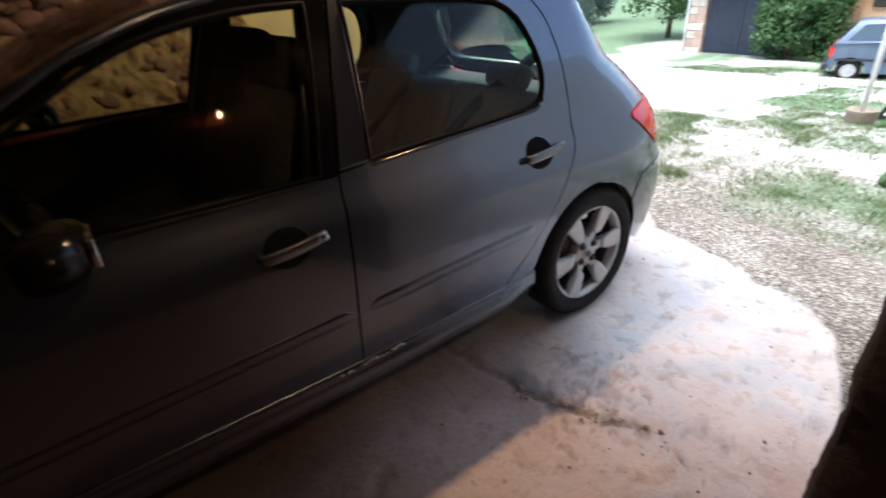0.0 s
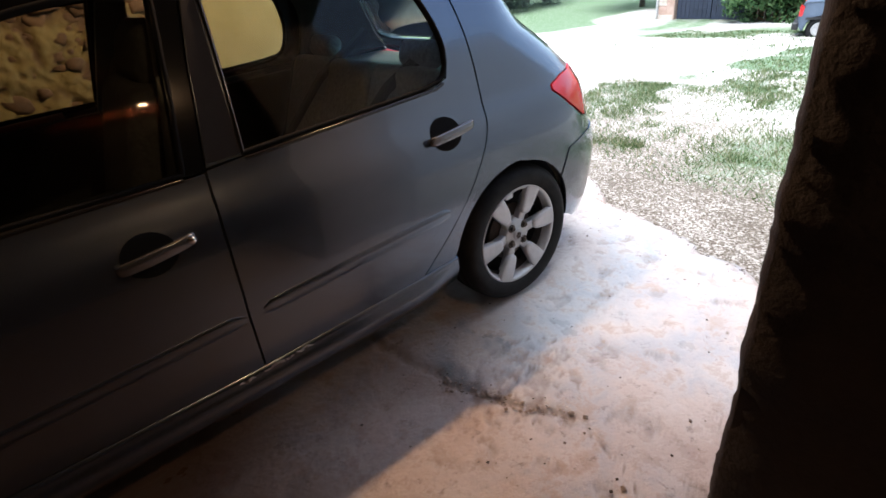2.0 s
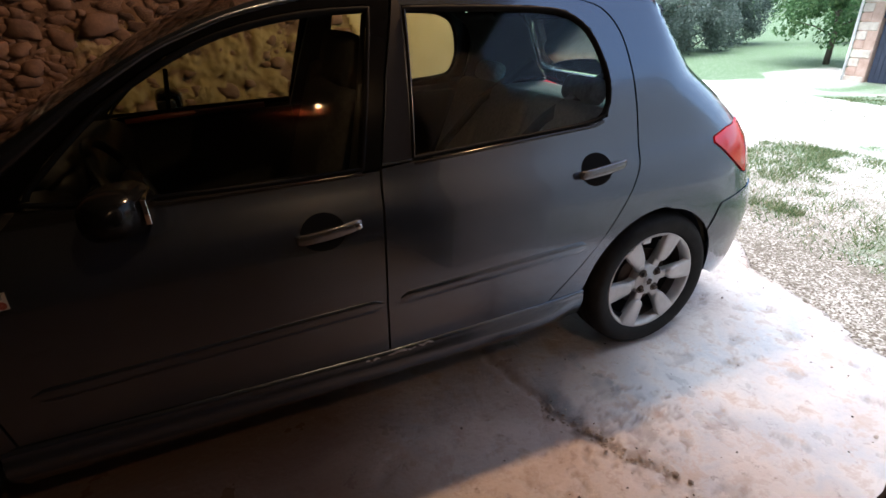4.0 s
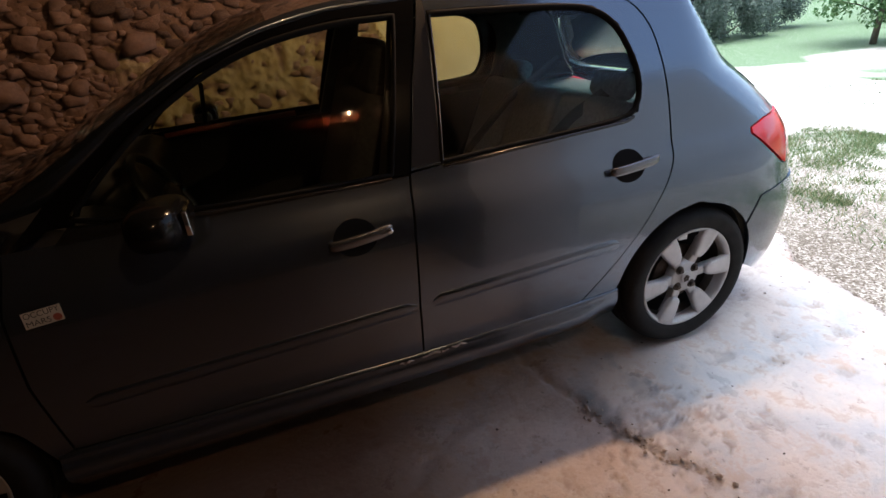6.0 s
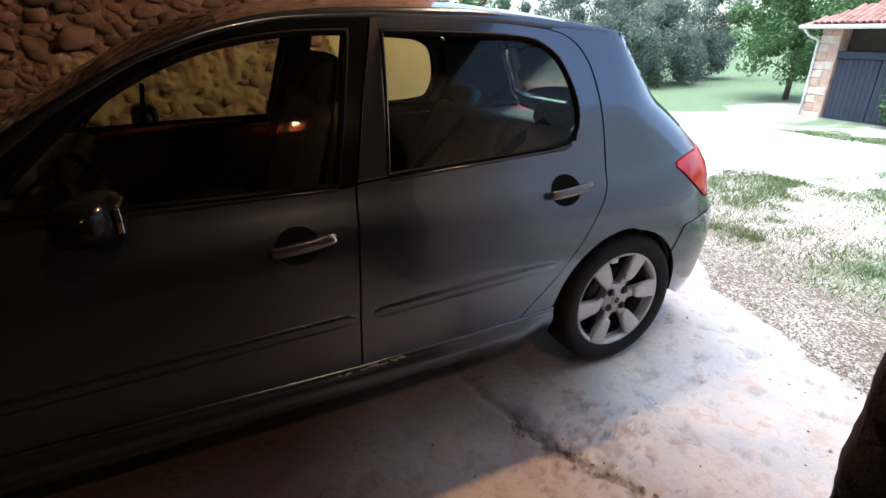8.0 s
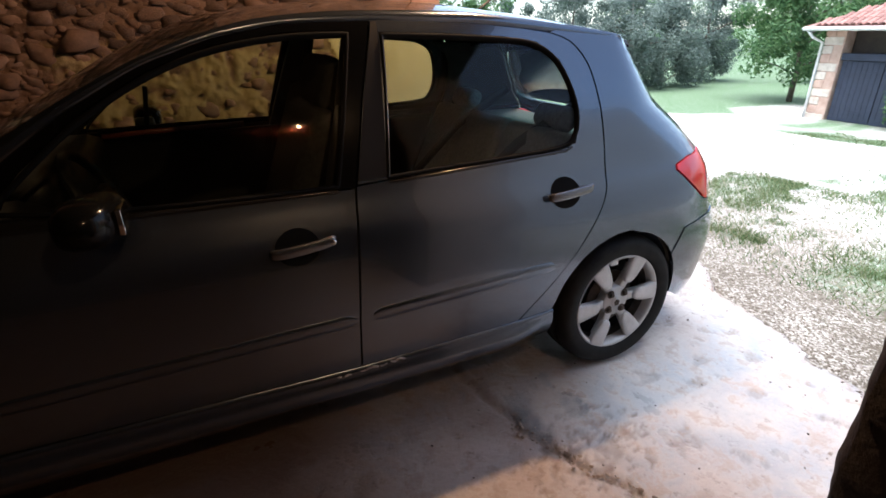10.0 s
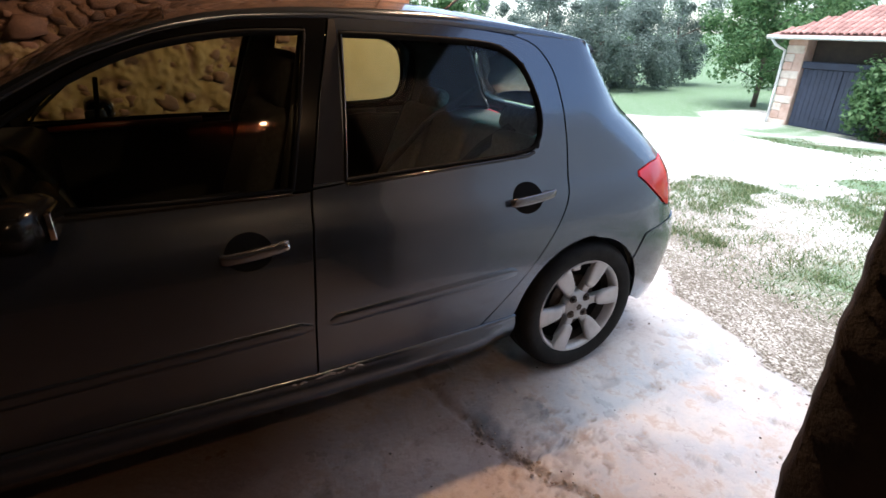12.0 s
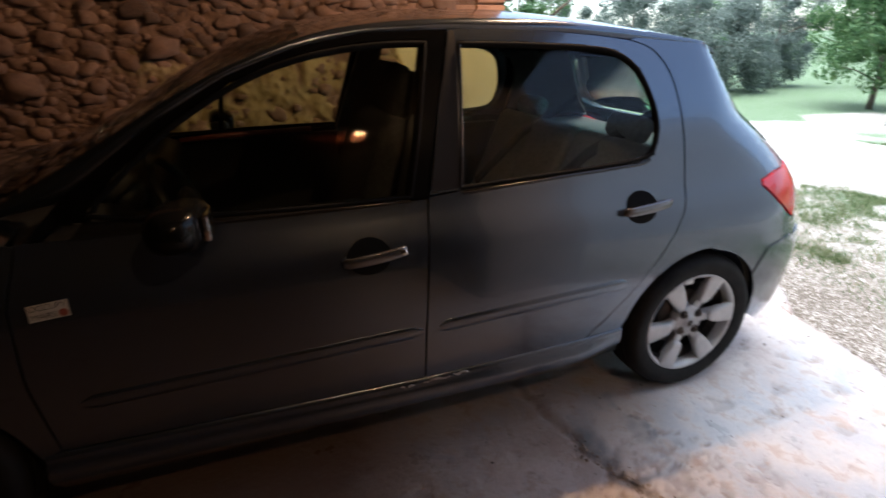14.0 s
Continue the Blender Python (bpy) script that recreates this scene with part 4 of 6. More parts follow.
def cover(x, y):
    """How much grass grows here, 0 to 1."""
    n = noise.noise((x * 0.55, y * 0.55, 4.2)) + 0.6 * noise.noise((x * 1.7, y * 1.7, 1.1))
    c = 0.0
    if y > 11.7 + 0.5 * math.sin(x * 0.4) and x > 8 or y > 14 or x > 26:
        c = 1.0
    elif x > 1.7 and y < 0.25 + 0.2 * (x - 1.5) and x < 6.5:
        c = 0.38 + 0.42 * n
    elif x >= 5.5 and y < 2.6 and x < 13:
        c = 0.45 + 0.7 * n
    elif x > 12.5 and y < 9.6:
        c = 0.55 + 0.6 * n
    else:
        c = 0.17 + 0.3 * n
    if inside(CLUMP, x + 0.25 * noise.noise((x * 2.1, y * 2.1, 7)), y + 0.25 * noise.noise((x * 2.1, y * 2.1, 17))):
        c = max(c, 0.55 + 0.55 * n)
    if x < 1.7 and -1.2 < y < 2.5:
        c = min(c, 0.15)
    return min(1, max(0, c))


at = ground.data.attributes.new("grass", "FLOAT", "POINT")
for i, v in enumerate(ground.data.vertices):
    at.data[i].value = cover(v.co.x, v.co.y)
at = ground.data.attributes.new("dirt", "FLOAT", "POINT")
for i, v in enumerate(ground.data.vertices):
    at.data[i].value = min(1, max(0, 1 - (v.co.x - 2.6 + 0.8 * noise.noise((v.co.x, v.co.y, 3))) / 2.6))
m = GROUND
nt = m.node_tree
for n in list(nt.nodes):
    if n.type not in ("BSDF_PRINCIPLED", "OUTPUT_MATERIAL"):
        nt.nodes.remove(n)
tc = node(m, "ShaderNodeTexCoord")
attr = node(m, "ShaderNodeAttribute")
attr.attribute_name = "grass"
vor = node(m, "ShaderNodeTexVoronoi", Scale=84.0)
nz = node(m, "ShaderNodeTexNoise", Scale=1.3, Detail=8.0, Roughness=0.65)
nf = node(m, "ShaderNodeTexNoise", Scale=14.0, Detail=8.0, Roughness=0.75)
for n in (vor, nz, nf):
    link(m, tc.outputs["Object"], n.inputs["Vector"])
stone_ramp = node(m, "ShaderNodeValToRGB")
for e, (p, c) in zip([stone_ramp.color_ramp.elements[0], stone_ramp.color_ramp.elements[1], stone_ramp.color_ramp.elements.new(0.5)],
                     [(0.0, (0.17, 0.145, 0.115, 1)), (1.0, (0.38, 0.355, 0.315, 1)), (0.5, (0.25, 0.22, 0.185, 1))]):
    e.position, e.color = p, c
sep = node(m, "ShaderNodeSeparateColor")
link(m, vor.outputs["Color"], sep.inputs[0])
mixv = node(m, "ShaderNodeMath")
mixv.operation = "MULTIPLY_ADD"
link(m, sep.outputs[0], mixv.inputs[0])
mixv.inputs[1].default_value = 0.58
link(m, nz.outputs["Fac"], mixv.inputs[2])
sub = node(m, "ShaderNodeMath")
sub.operation = "SUBTRACT"
link(m, mixv.outputs[0], sub.inputs[0])
sub.inputs[1].default_value = 0.22
link(m, sub.outputs[0], stone_ramp.inputs[0])
grass_ramp = node(m, "ShaderNodeValToRGB")
for e, (p, c) in zip([grass_ramp.color_ramp.elements[0], grass_ramp.color_ramp.elements[1], grass_ramp.color_ramp.elements.new(0.5)],
                     [(0.3, (0.04, 0.075, 0.03, 1)), (0.75, (0.125, 0.18, 0.085, 1)), (0.52, (0.075, 0.125, 0.055, 1))]):
    e.position, e.color = p, c
link(m, nf.outputs["Fac"], grass_ramp.inputs[0])
ad = node(m, "ShaderNodeMath")
ad.operation = "ADD"
link(m, attr.outputs["Fac"], ad.inputs[0])
link(m, nf.outputs["Fac"], ad.inputs[1])
st = node(m, "ShaderNodeMapRange")
link(m, ad.outputs[0], st.inputs[0])
st.inputs[1].default_value, st.inputs[2].default_value = 0.92, 1.18
mx = node(m, "ShaderNodeMix")
mx.data_type = "RGBA"
link(m, st.outputs[0], mx.inputs[0])
near_at = node(m, "ShaderNodeAttribute")
near_at.attribute_name = "dirt"
dm = node(m, "ShaderNodeMix")
dm.data_type, dm.blend_type = "RGBA", "MULTIPLY"
link(m, near_at.outputs["Fac"], dm.inputs[0])
link(m, stone_ramp.outputs[0], dm.inputs[6])
dm.inputs[7].default_value = (0.50, 0.47, 0.43, 1)
link(m, dm.outputs[2], mx.inputs[6])
link(m, grass_ramp.outputs[0], mx.inputs[7])
link(m, mx.outputs[2], bsdf(m).inputs["Base Color"])
bsdf(m).inputs["Roughness"].default_value = 0.95
bp = node(m, "ShaderNodeBump", Strength=0.5, Distance=0.01)
link(m, vor.outputs["Distance"], bp.inputs["Height"])
link(m, bp.outputs[0], bsdf(m).inputs["Normal"])


def stuff(name, verts, faces, material, label, category):
    me = bpy.data.meshes.new(name)
    me.from_pydata(verts, [], faces)
    for mt in material if isinstance(material, (list, tuple)) else [material]:
        me.materials.append(mt)
    return tagged(new(name, me), label, category, kind="stuff")


def island_mat(name, stops, rough=0.8, spec=0.3):
    m = mat(name, stops[0][1], rough)
    gm = node(m, "ShaderNodeNewGeometry")
    ramp = node(m, "ShaderNodeValToRGB")
    els = ramp.color_ramp.elements
    while len(els) < len(stops):
        els.new(0.5)
    for e, (p, c) in zip(els, stops):
        e.position, e.color = p, (*c, 1)
    link(m, gm.outputs["Random Per Island"], ramp.inputs[0])
    link(m, ramp.outputs[0], bsdf(m).inputs["Base Color"])
    bsdf(m).inputs["Specular IOR Level"].default_value = spec
    return m


BLADE = island_mat("grass_blades", [(0.0, (0.05, 0.085, 0.03)), (0.45, (0.09, 0.145, 0.055)), (0.75, (0.145, 0.18, 0.08)), (1.0, (0.27, 0.235, 0.15))], 0.7)


def ground_z(x, y):
    return ter(x) + 0.02 * noise.noise((x * 0.9, y * 0.9, 0)) * min(1, max(0, x - 1.0))


verts, faces = [], []
tries = 0
while len(faces) < 62000 and tries < 320000:
    tries += 1
    u = rnd.random()
    if u < 0.35:
        x, y = rnd.uniform(1.9, 5.5), rnd.uniform(0.8, 3.1)
    elif u < 0.8:
        x, y = rnd.uniform(1.6, 7.5), rnd.uniform(-1.8, 1.9)
    else:
        x, y = rnd.uniform(6, 15), rnd.uniform(-1, 7)
    if x < edge_x(y) + 0.12:
        continue
    c = cover(x, y)
    if rnd.random() > c ** 1.6 * (0.35 + 0.9 * abs(noise.noise((x * 3, y * 3, 9))) * 2):
        continue
    z = ground_z(x, y) - 0.004
    far = max(1, x / 4)
    h = rnd.uniform(0.018, 0.062) * (1.0 + 0.9 * max(0, noise.noise((x * 2, y * 2, 5))))
    a = rnd.uniform(0, math.tau)
    w = rnd.uniform(0.002, 0.0048) * far
    lean = rnd.uniform(0.3, 1.4) * h
    b = rnd.uniform(0, math.tau)
    i = len(verts)
    verts += [(x - w * math.cos(a), y - w * math.sin(a), z), (x + w * math.cos(a), y + w * math.sin(a), z), (x + lean * math.cos(b), y + lean * math.sin(b), z + h)]
    faces.append((i, i + 1, i + 2))
stuff("grass", verts, faces, BLADE, "short green and straw-coloured grass growing through the gravel", "grass")

PEBBLE = island_mat("gravel_stones", [(0.0, (0.125, 0.10, 0.08)), (0.5, (0.18, 0.155, 0.13)), (0.86, (0.24, 0.215, 0.19)), (1.0, (0.62, 0.60, 0.57))], 0.85)


def pebble(verts, faces, x, y, z, r, flat=0.6):
    i = len(verts)
    a = rnd.uniform(0, math.tau)
    c, s = math.cos(a) * r, math.sin(a) * r
    k = rnd.uniform(0.55, 1.0)
    verts += [(x + c, y + s, z + rnd.uniform(-.2, .3) * r * flat), (x - s * k, y + c * k, z + rnd.uniform(-.2, .3) * r * flat), (x - c, y - s, z + rnd.uniform(-.2, .3) * r * flat), (x + s * k, y - c * k, z + rnd.uniform(-.2, .3) * r * flat),
              (x + rnd.uniform(-.3, .3) * r, y + rnd.uniform(-.3, .3) * r, z + r * flat), (x, y, z - r * flat)]
    for q in range(4):
        faces.append((i + q, i + (q + 1) % 4, i + 4))
        faces.append((i + (q + 1) % 4, i + q, i + 5))


verts, faces = [], []
count = 0
while count < 26000:
    x = 0.2 + 5.8 * rnd.random() ** 1.7
    y = rnd.uniform(-1.3, 3.0)
    if x < edge_x(y) - 0.01 - 0.05 * rnd.random():
        continue
    if rnd.random() < cover(x, y) * 0.75:
        continue
    r = rnd.uniform(0.0025, 0.0072) * (1.6 if rnd.random() < 0.05 else 1)
    z = ground_z(x, y) if x > edge_x(y) + 0.02 else 0.0
    pebble(verts, faces, x, y, z + 0.002, r)
    count += 1
stuff("gravel_stones", verts, faces, PEBBLE, "loose pale gravel stones along the slab edge", "gravel")

# ---- planting ----
LEAF_A = island_mat("walnut_leaves", [(0.0, (0.05, 0.11, 0.045)), (0.5, (0.09, 0.18, 0.07)), (1.0, (0.15, 0.24, 0.10))], 0.6)
LEAF_B = island_mat("grey_green_leaves", [(0.0, (0.095, 0.13, 0.112)), (0.5, (0.145, 0.185, 0.16)), (1.0, (0.21, 0.25, 0.22))], 0.7)
LEAF_C = island_mat("hedge_leaves", [(0.0, (0.04, 0.09, 0.035)), (0.5, (0.075, 0.15, 0.055)), (1.0, (0.12, 0.20, 0.08))], 0.5)
for lm in (LEAF_A, LEAF_B, LEAF_C, BLADE):
    b = bsdf(lm)
    tl = node(lm, "ShaderNodeBsdfTranslucent")
    src = b.inputs["Base Color"].links[0].from_socket
    link(lm, src, tl.inputs[0])
    ms = node(lm, "ShaderNodeMixShader")
    ms.inputs[0].default_value = 0.5
    link(lm, b.outputs[0], ms.inputs[1])
    link(lm, tl.outputs[0], ms.inputs[2])
    link(lm, ms.outputs[0], lm.node_tree.nodes["Material Output"].inputs[0])
BARK = noise_mat("grey_bark", [(0.25, (0.07, 0.055, 0.042)), (0.8, (0.17, 0.145, 0.12))], 6, 0.95, 0.8, 40, dist=0.03)


def crown_mesh(clumps, leaf, per, seed):
    r = random.Random(seed)
    verts, faces = [], []
    for cx, cy, cz, rad in clumps:
        for _ in range(per):
            d = Vector((r.gauss(0, 1), r.gauss(0, 1), r.gauss(0, 1))).normalized()
            q = Vector((cx, cy, cz)) + d * rad * (r.random() ** 0.4) * Vector((1, 1, 0.8)).length / 1.6
            n = (d + Vector((r.uniform(-.8, .8), r.uniform(-.8, .8), r.uniform(-.2, 1.0)))).normalized()
            t = n.cross(Vector((r.uniform(-1, 1), r.uniform(-1, 1), r.uniform(-1, 1)))).normalized()
            b = n.cross(t)
            s = leaf * r.uniform(0.6, 1.4)
            i = len(verts)
            verts += [tuple(q - t * s), tuple(q - b * s * 0.45 + n * s * 0.1), tuple(q + t * s), tuple(q + b * s * 0.45 + n * s * 0.1)]
            faces.append((i, i + 1, i + 2, i + 3))
    me = bpy.data.meshes.new("crown")
    me.from_pydata(verts, [], faces)
    return me


def tree(name, loc, height, spread, leaf_mat, label, seed, trunk_r=0.16, per=170, leaf=0.13, low=0.25, clumps_n=34, group=""):
    r = random.Random(seed)
    t = thing(name, label, "tree" if "tree" in name else "bush", loc, r.uniform(0, 360), group)
    clumps = []
    bm = bmesh.new()
    tube(bm, [(0, 0, -0.1), (0.03 * r.uniform(-1, 1), 0.05, height * 0.2), (0.1 * r.uniform(-1, 1), 0.1 * r.uniform(-1, 1), height * 0.5), (0, 0, height * 0.85)], [trunk_r * 1.3, trunk_r, trunk_r * 0.6, trunk_r * 0.15], 9)
    for k in range(9):
        a = k * 2.4 + r.uniform(-.4, .4)
        z0 = height * (low * 0.9 + 0.06 * k)
        e = Vector((math.cos(a), math.sin(a), 0)) * spread * r.uniform(0.6, 0.9)
        e.z = z0 + height * r.uniform(0.08, 0.22)
        tube(bm, [(0, 0, z0), tuple(e * 0.5 + Vector((0, 0, z0 * 0.5 + 0.1))), tuple(e)], [trunk_r * 0.45, trunk_r * 0.28, trunk_r * 0.08], 6)
        clumps.append((*e, spread * r.uniform(0.24, 0.4)))
    while len(clumps) < clumps_n:
        a, u = r.uniform(0, math.tau), r.random()
        z = height * (low + (1 - low) * u)
        rr = spread * math.sqrt(max(0.02, 1 - (2 * abs(u - 0.38) / 1.25) ** 2)) * r.uniform(0.35, 1.0)
        clumps.append((rr * math.cos(a), rr * math.sin(a), z, spread * r.uniform(0.13, 0.33)))
    part("trunk", bm, BARK, t)
    me = crown_mesh(clumps, leaf, per, seed)
    me.materials.append(leaf_mat)
    c = new("crown", me)
    c.parent = t
    return t


tree("walnut_tree", (22.4, 13.2, -1.5), 6.2, 2.5, LEAF_A, "leafy green walnut tree on the lawn beside the outbuilding", 11, 0.10, 420, 0.085, 0.20, 50)
big = []
for k, (x, y, h, s, mt) in enumerate([(20.5, 21.5, 5.2, 2.7, LEAF_B), (23.5, 21.6, 5.0, 2.4, LEAF_B), (18.2, 23.5, 5.6, 2.6, LEAF_B), (28.0, 22.6, 7.2, 2.3, LEAF_B)]):
    tree("grey_green_tree", (x, y, ter(x) - 0.1), h, s, mt, "grey-green bushy conifer standing on the lawn", 30 + k, 0.12, 330, 0.075, 0.05, 64, group="conifers on the lawn")
for k, (x, y, h, s, mt) in enumerate([(14, 29, 6.6, 3.0, LEAF_A), (10, 30, 7.5, 3.4, LEAF_A), (5.5, 32, 8.5, 3.8, LEAF_C), (20, 35, 6.0, 3.0, LEAF_B), (31, 41, 6.0, 3.2, LEAF_B), (48, 50, 9, 4.4, LEAF_A),
                                      (60, 52, 10, 5, LEAF_C), (64, 44, 9, 5, LEAF_A), (70, 36, 10, 5, LEAF_C), (33, 17.6, 6.0, 2.4, LEAF_A), (38, 20, 7, 3.2, LEAF_C), (2.5, 24, 8, 3.4, LEAF_A), (7, 24, 6, 2.8, LEAF_B), (60, 20, 10, 5, LEAF_A), (45, 12, 9, 4.4, LEAF_C)]):
    tree("field_tree", (x, y, ter(x) - 0.1), h, s, mt, "broadleaved field tree in full summer leaf", 60 + k, 0.16, 210, 0.12, 0.12, 36, group="trees round the meadow")

# clipped far hedge
bm = bmesh.new()
me = crown_mesh([(52 + 0.9 * k * 0.55, 44 - 0.9 * k * 0.9, -0.1 + 0.5 * (k % 3), 1.0) for k in range(26)], 0.2, 110, 5)
me.materials.append(LEAF_C)
h = new("hedge", me)
tagged(h, "clipped dark green hedge across the far meadow", "hedge")
me = crown_mesh([(22 + 2.2 * k, 25 + 1.6 * k, ter(22 + 2.2 * k) + 0.4, 1.3) for k in range(9)] + [(16.5 + 0.8 * k, 19.5 + 0.35 * k, ter(18) + 0.25, 0.8) for k in range(6)], 0.15, 260, 6)
me.materials.append(LEAF_B)
tagged(new("undergrowth", me), "low tangled undergrowth at the foot of the trees", "shrubs", kind="stuff")


# ---- outbuilding across the yard ----
OCHRE = noise_mat("ochre_render", [(0.25, (0.42, 0.22, 0.12)), (0.55, (0.55, 0.32, 0.19)), (0.85, (0.62, 0.42, 0.28))], 1.6, 0.95, 0.6, 14, dist=0.03)
PALE = noise_mat("pale_quoin_stone", [(0.25, (0.40, 0.33, 0.27)), (0.8, (0.64, 0.58, 0.50))], 4, 0.9, 0.5, 30, dist=0.02)
BRICKY = noise_mat("brick_quoin", [(0.25, (0.36, 0.23, 0.175)), (0.8, (0.52, 0.38, 0.31))], 4, 0.9, 0.5, 30, dist=0.02)
NAVY = noise_mat("faded_navy_boards", [(0.25, (0.012, 0.017, 0.035)), (0.8, (0.026, 0.034, 0.06))], 5, 0.6, 0.3, 40)
TILE = vary(noise_mat("terracotta_tile", [(0.25, (0.19, 0.085, 0.07)), (0.8, (0.31, 0.165, 0.14))], 5, 0.9, 0.4, 40), 0.3)
DARKIN = noise_mat("dark_timber_and_inside", [(0.25, (0.02, 0.015, 0.012)), (0.8, (0.05, 0.04, 0.03))], 5, 0.9, 0.3, 40)
ZINC = noise_mat("white_gutter", [(0.3, (0.55, 0.55, 0.54)), (0.8, (0.72, 0.72, 0.70))], 6, 0.5, 0.1, 40)
SHUT = noise_mat("grey_brown_shutter", [(0.3, (0.17, 0.12, 0.10)), (0.8, (0.28, 0.21, 0.18))], 6, 0.8, 0.3, 40)
barn = thing("outbuilding", "old ochre outbuilding with navy double doors and a terracotta roof", "building", (18.3, 9.95, -1.5), -3)
# local axes: x away from the yard, y along the front (minus: towards the house end)
bm = bmesh.new()
box(bm, (0.0, -0.62, -0.3), (0.5, 0.0, 3.05), 0.02)
part("corner_pillar", bm, BRICKY, barn, "brick corner pillar", False)
for k in range(11):
    bm = bmesh.new()
    w = 0.30 + 0.28 * ((k * 7) % 3 == 0)
    box(bm, (-0.025, -w, -0.05 + 0.28 * k), (0.3, 0.03, 0.20 + 0.28 * k), 0.02)
    part("quoin", bm, PALE if k % 3 != 1 else BRICKY, barn, smooth=False)
bm = bmesh.new()
box(bm, (0.05, -3.35, 2.0), (0.3, -0.62, 2.22), 0.01)
part("door_lintel", bm, NAVY, barn, smooth=False)
for k in range(2):
    y0 = -0.66 - 1.34 * k
    leaf = part("door_leaf", bmesh.new(), NAVY, barn, "navy boarded door leaf")
    for j in range(8):
        bm = bmesh.new()
        box(bm, (0.12 - 0.04 * k, y0 - 1.30 + 0.1625 * j, 0.04), (0.16 - 0.04 * k, y0 - 1.30 + 0.1625 * (j + 1) - 0.008, 1.98), 0.004)
        part("board", bm, NAVY, leaf, smooth=False)
    for z in (0.35, 1.62):
        bm = bmesh.new()
        box(bm, (0.10 - 0.04 * k, y0 - 1.24, z), (0.118 - 0.04 * k, y0 - 0.55, z + 0.045), 0.003)
        part("strap_hinge", bm, NAVY, leaf, smooth=False)
# Solid dark block in place of the unlit inside behind the doors
bm = bmesh.new()
box(bm, (0.5, -3.5, -0.2), (5.0, -0.62, 2.9))
part("dark_interior", bm, DARKIN, barn, smooth=False)
bm = bmesh.new()
box(bm, (0.02, -3.36, -0.3), (0.5, -16.0, 3.05))
box(bm, (0.5, -0.5, -0.3), (6.0, 0.0, 3.05))
part("wall", bm, OCHRE, barn, "crumbling ochre rendered wall", False)
# hipped roof of curved tiles
bm = bmesh.new()
e0, e1, up = 3.05, 5.1, 4.2
pts = [(-0.5, 0.55, e0), (-0.5, -16, e0), (up, -16, e1), (up, -3.9, e1), (6.5, 0.55, e0), (6.5, -3.9, e1 * 0 + 4.2)]
v = [bm.verts.new(p) for p in pts]
bm.faces.new((v[0], v[1], v[2], v[3]))
bm.faces.new((v[0], v[3], v[5], v[4]))
r = bmesh.ops.extrude_face_region(bm, geom=bm.faces[:])
bmesh.ops.translate(bm, vec=(0, 0, -0.12), verts=[q for q in r["geom"] if isinstance(q, bmesh.types.BMVert)])
bmesh.ops.recalc_face_normals(bm, faces=bm.faces)
roof_b = part("roof", bm, TILE, barn, "weathered terracotta tile roof", False)
slope = (e1 - e0) / (up + 0.5)
tile_me = None
cnt = 0
for row in range(11):
    for col in range(26):
        y = 0.45 - 0.21 * col
        x = -0.5 + 0.40 * row
        if x + 0.4 > -0.5 + (0.55 - y) * 1.06 and y > -3.9:
            continue
        if tile_me is None:
            bm = bmesh.new()
            rr = []
            for px, rad in ((0.0, 0.105), (0.46, 0.085)):
                rr.append([bm.verts.new((px, rad * math.cos(math.pi * q / 6), 0.9 * rad * math.sin(math.pi * q / 6) + px * slope + 0.012)) for q in range(7)])
                rr.append([bm.verts.new((px, (rad - 0.015) * math.cos(math.pi * q / 6), 0.9 * (rad - 0.015) * math.sin(math.pi * q / 6) + px * slope + 0.012)) for q in range(7)])
            for q in range(6):
                bm.faces.new((rr[0][q], rr[0][q + 1], rr[2][q + 1], rr[2][q]))
                bm.faces.new((rr[0][q], rr[0][q + 1], rr[1][q + 1], rr[1][q]))
            bmesh.ops.recalc_face_normals(bm, faces=bm.faces)
            tile_me = bpy.data.meshes.new("tile")
            bm.to_mesh(tile_me)
            bm.free()
            tile_me.materials.append(TILE)
        o = new("tile", tile_me)
        o.parent = roof_b
        o.location = (x, y, e0 + 0.40 * row * slope)
        cnt += 1
bm = bmesh.new()
tube(bm, [(-0.56, 0.5, 2.98), (-0.56, -10, 2.96)], 0.065, 8)
part("gutter", bm, ZINC, barn, "white gutter")
bm = bmesh.new()
tube(bm, [(-0.54, 0.35, 2.95), (-0.42, 0.2, 2.72), (-0.07, 0.06, 2.55), (-0.07, 0.05, 1.0), (-0.07, 0.05, 0.05)], 0.045, 8)
part("downpipe", bm, ZINC, barn, "white downpipe")
win = part("window", bmesh.new(), SHUT, barn, "shuttered window under a timber lintel")
bm = bmesh.new()
box(bm, (-0.02, -7.15, 0.75), (0.06, -6.15, 1.55), 0.01)
part("shutter", bm, SHUT, win, smooth=False)
bm = bmesh.new()
box(bm, (-0.08, -7.6, 1.58), (0.1, -5.7, 1.78), 0.03)
part("lintel", bm, DARKIN, win, smooth=False)
bm = bmesh.new()
box(bm, (-0.03, -5.2, 1.75), (0.06, -4.5, 2.6), 0.01)
part("blocked_opening", bm, SHUT, barn, smooth=False)

t = thing("climbing_bush", "dense green bush growing against the outbuilding wall", "bush", (17.6, 5.95, -1.5))
r = random.Random(3)
me = crown_mesh([(r.uniform(-.35, .3), r.uniform(-1.0, 1.0), r.uniform(0.1, 2.3), r.uniform(0.35, 0.6)) for _ in range(46)], 0.075, 220, 8)
me.materials.append(LEAF_C)
c = new("foliage", me)
c.parent = t
bm = bmesh.new()
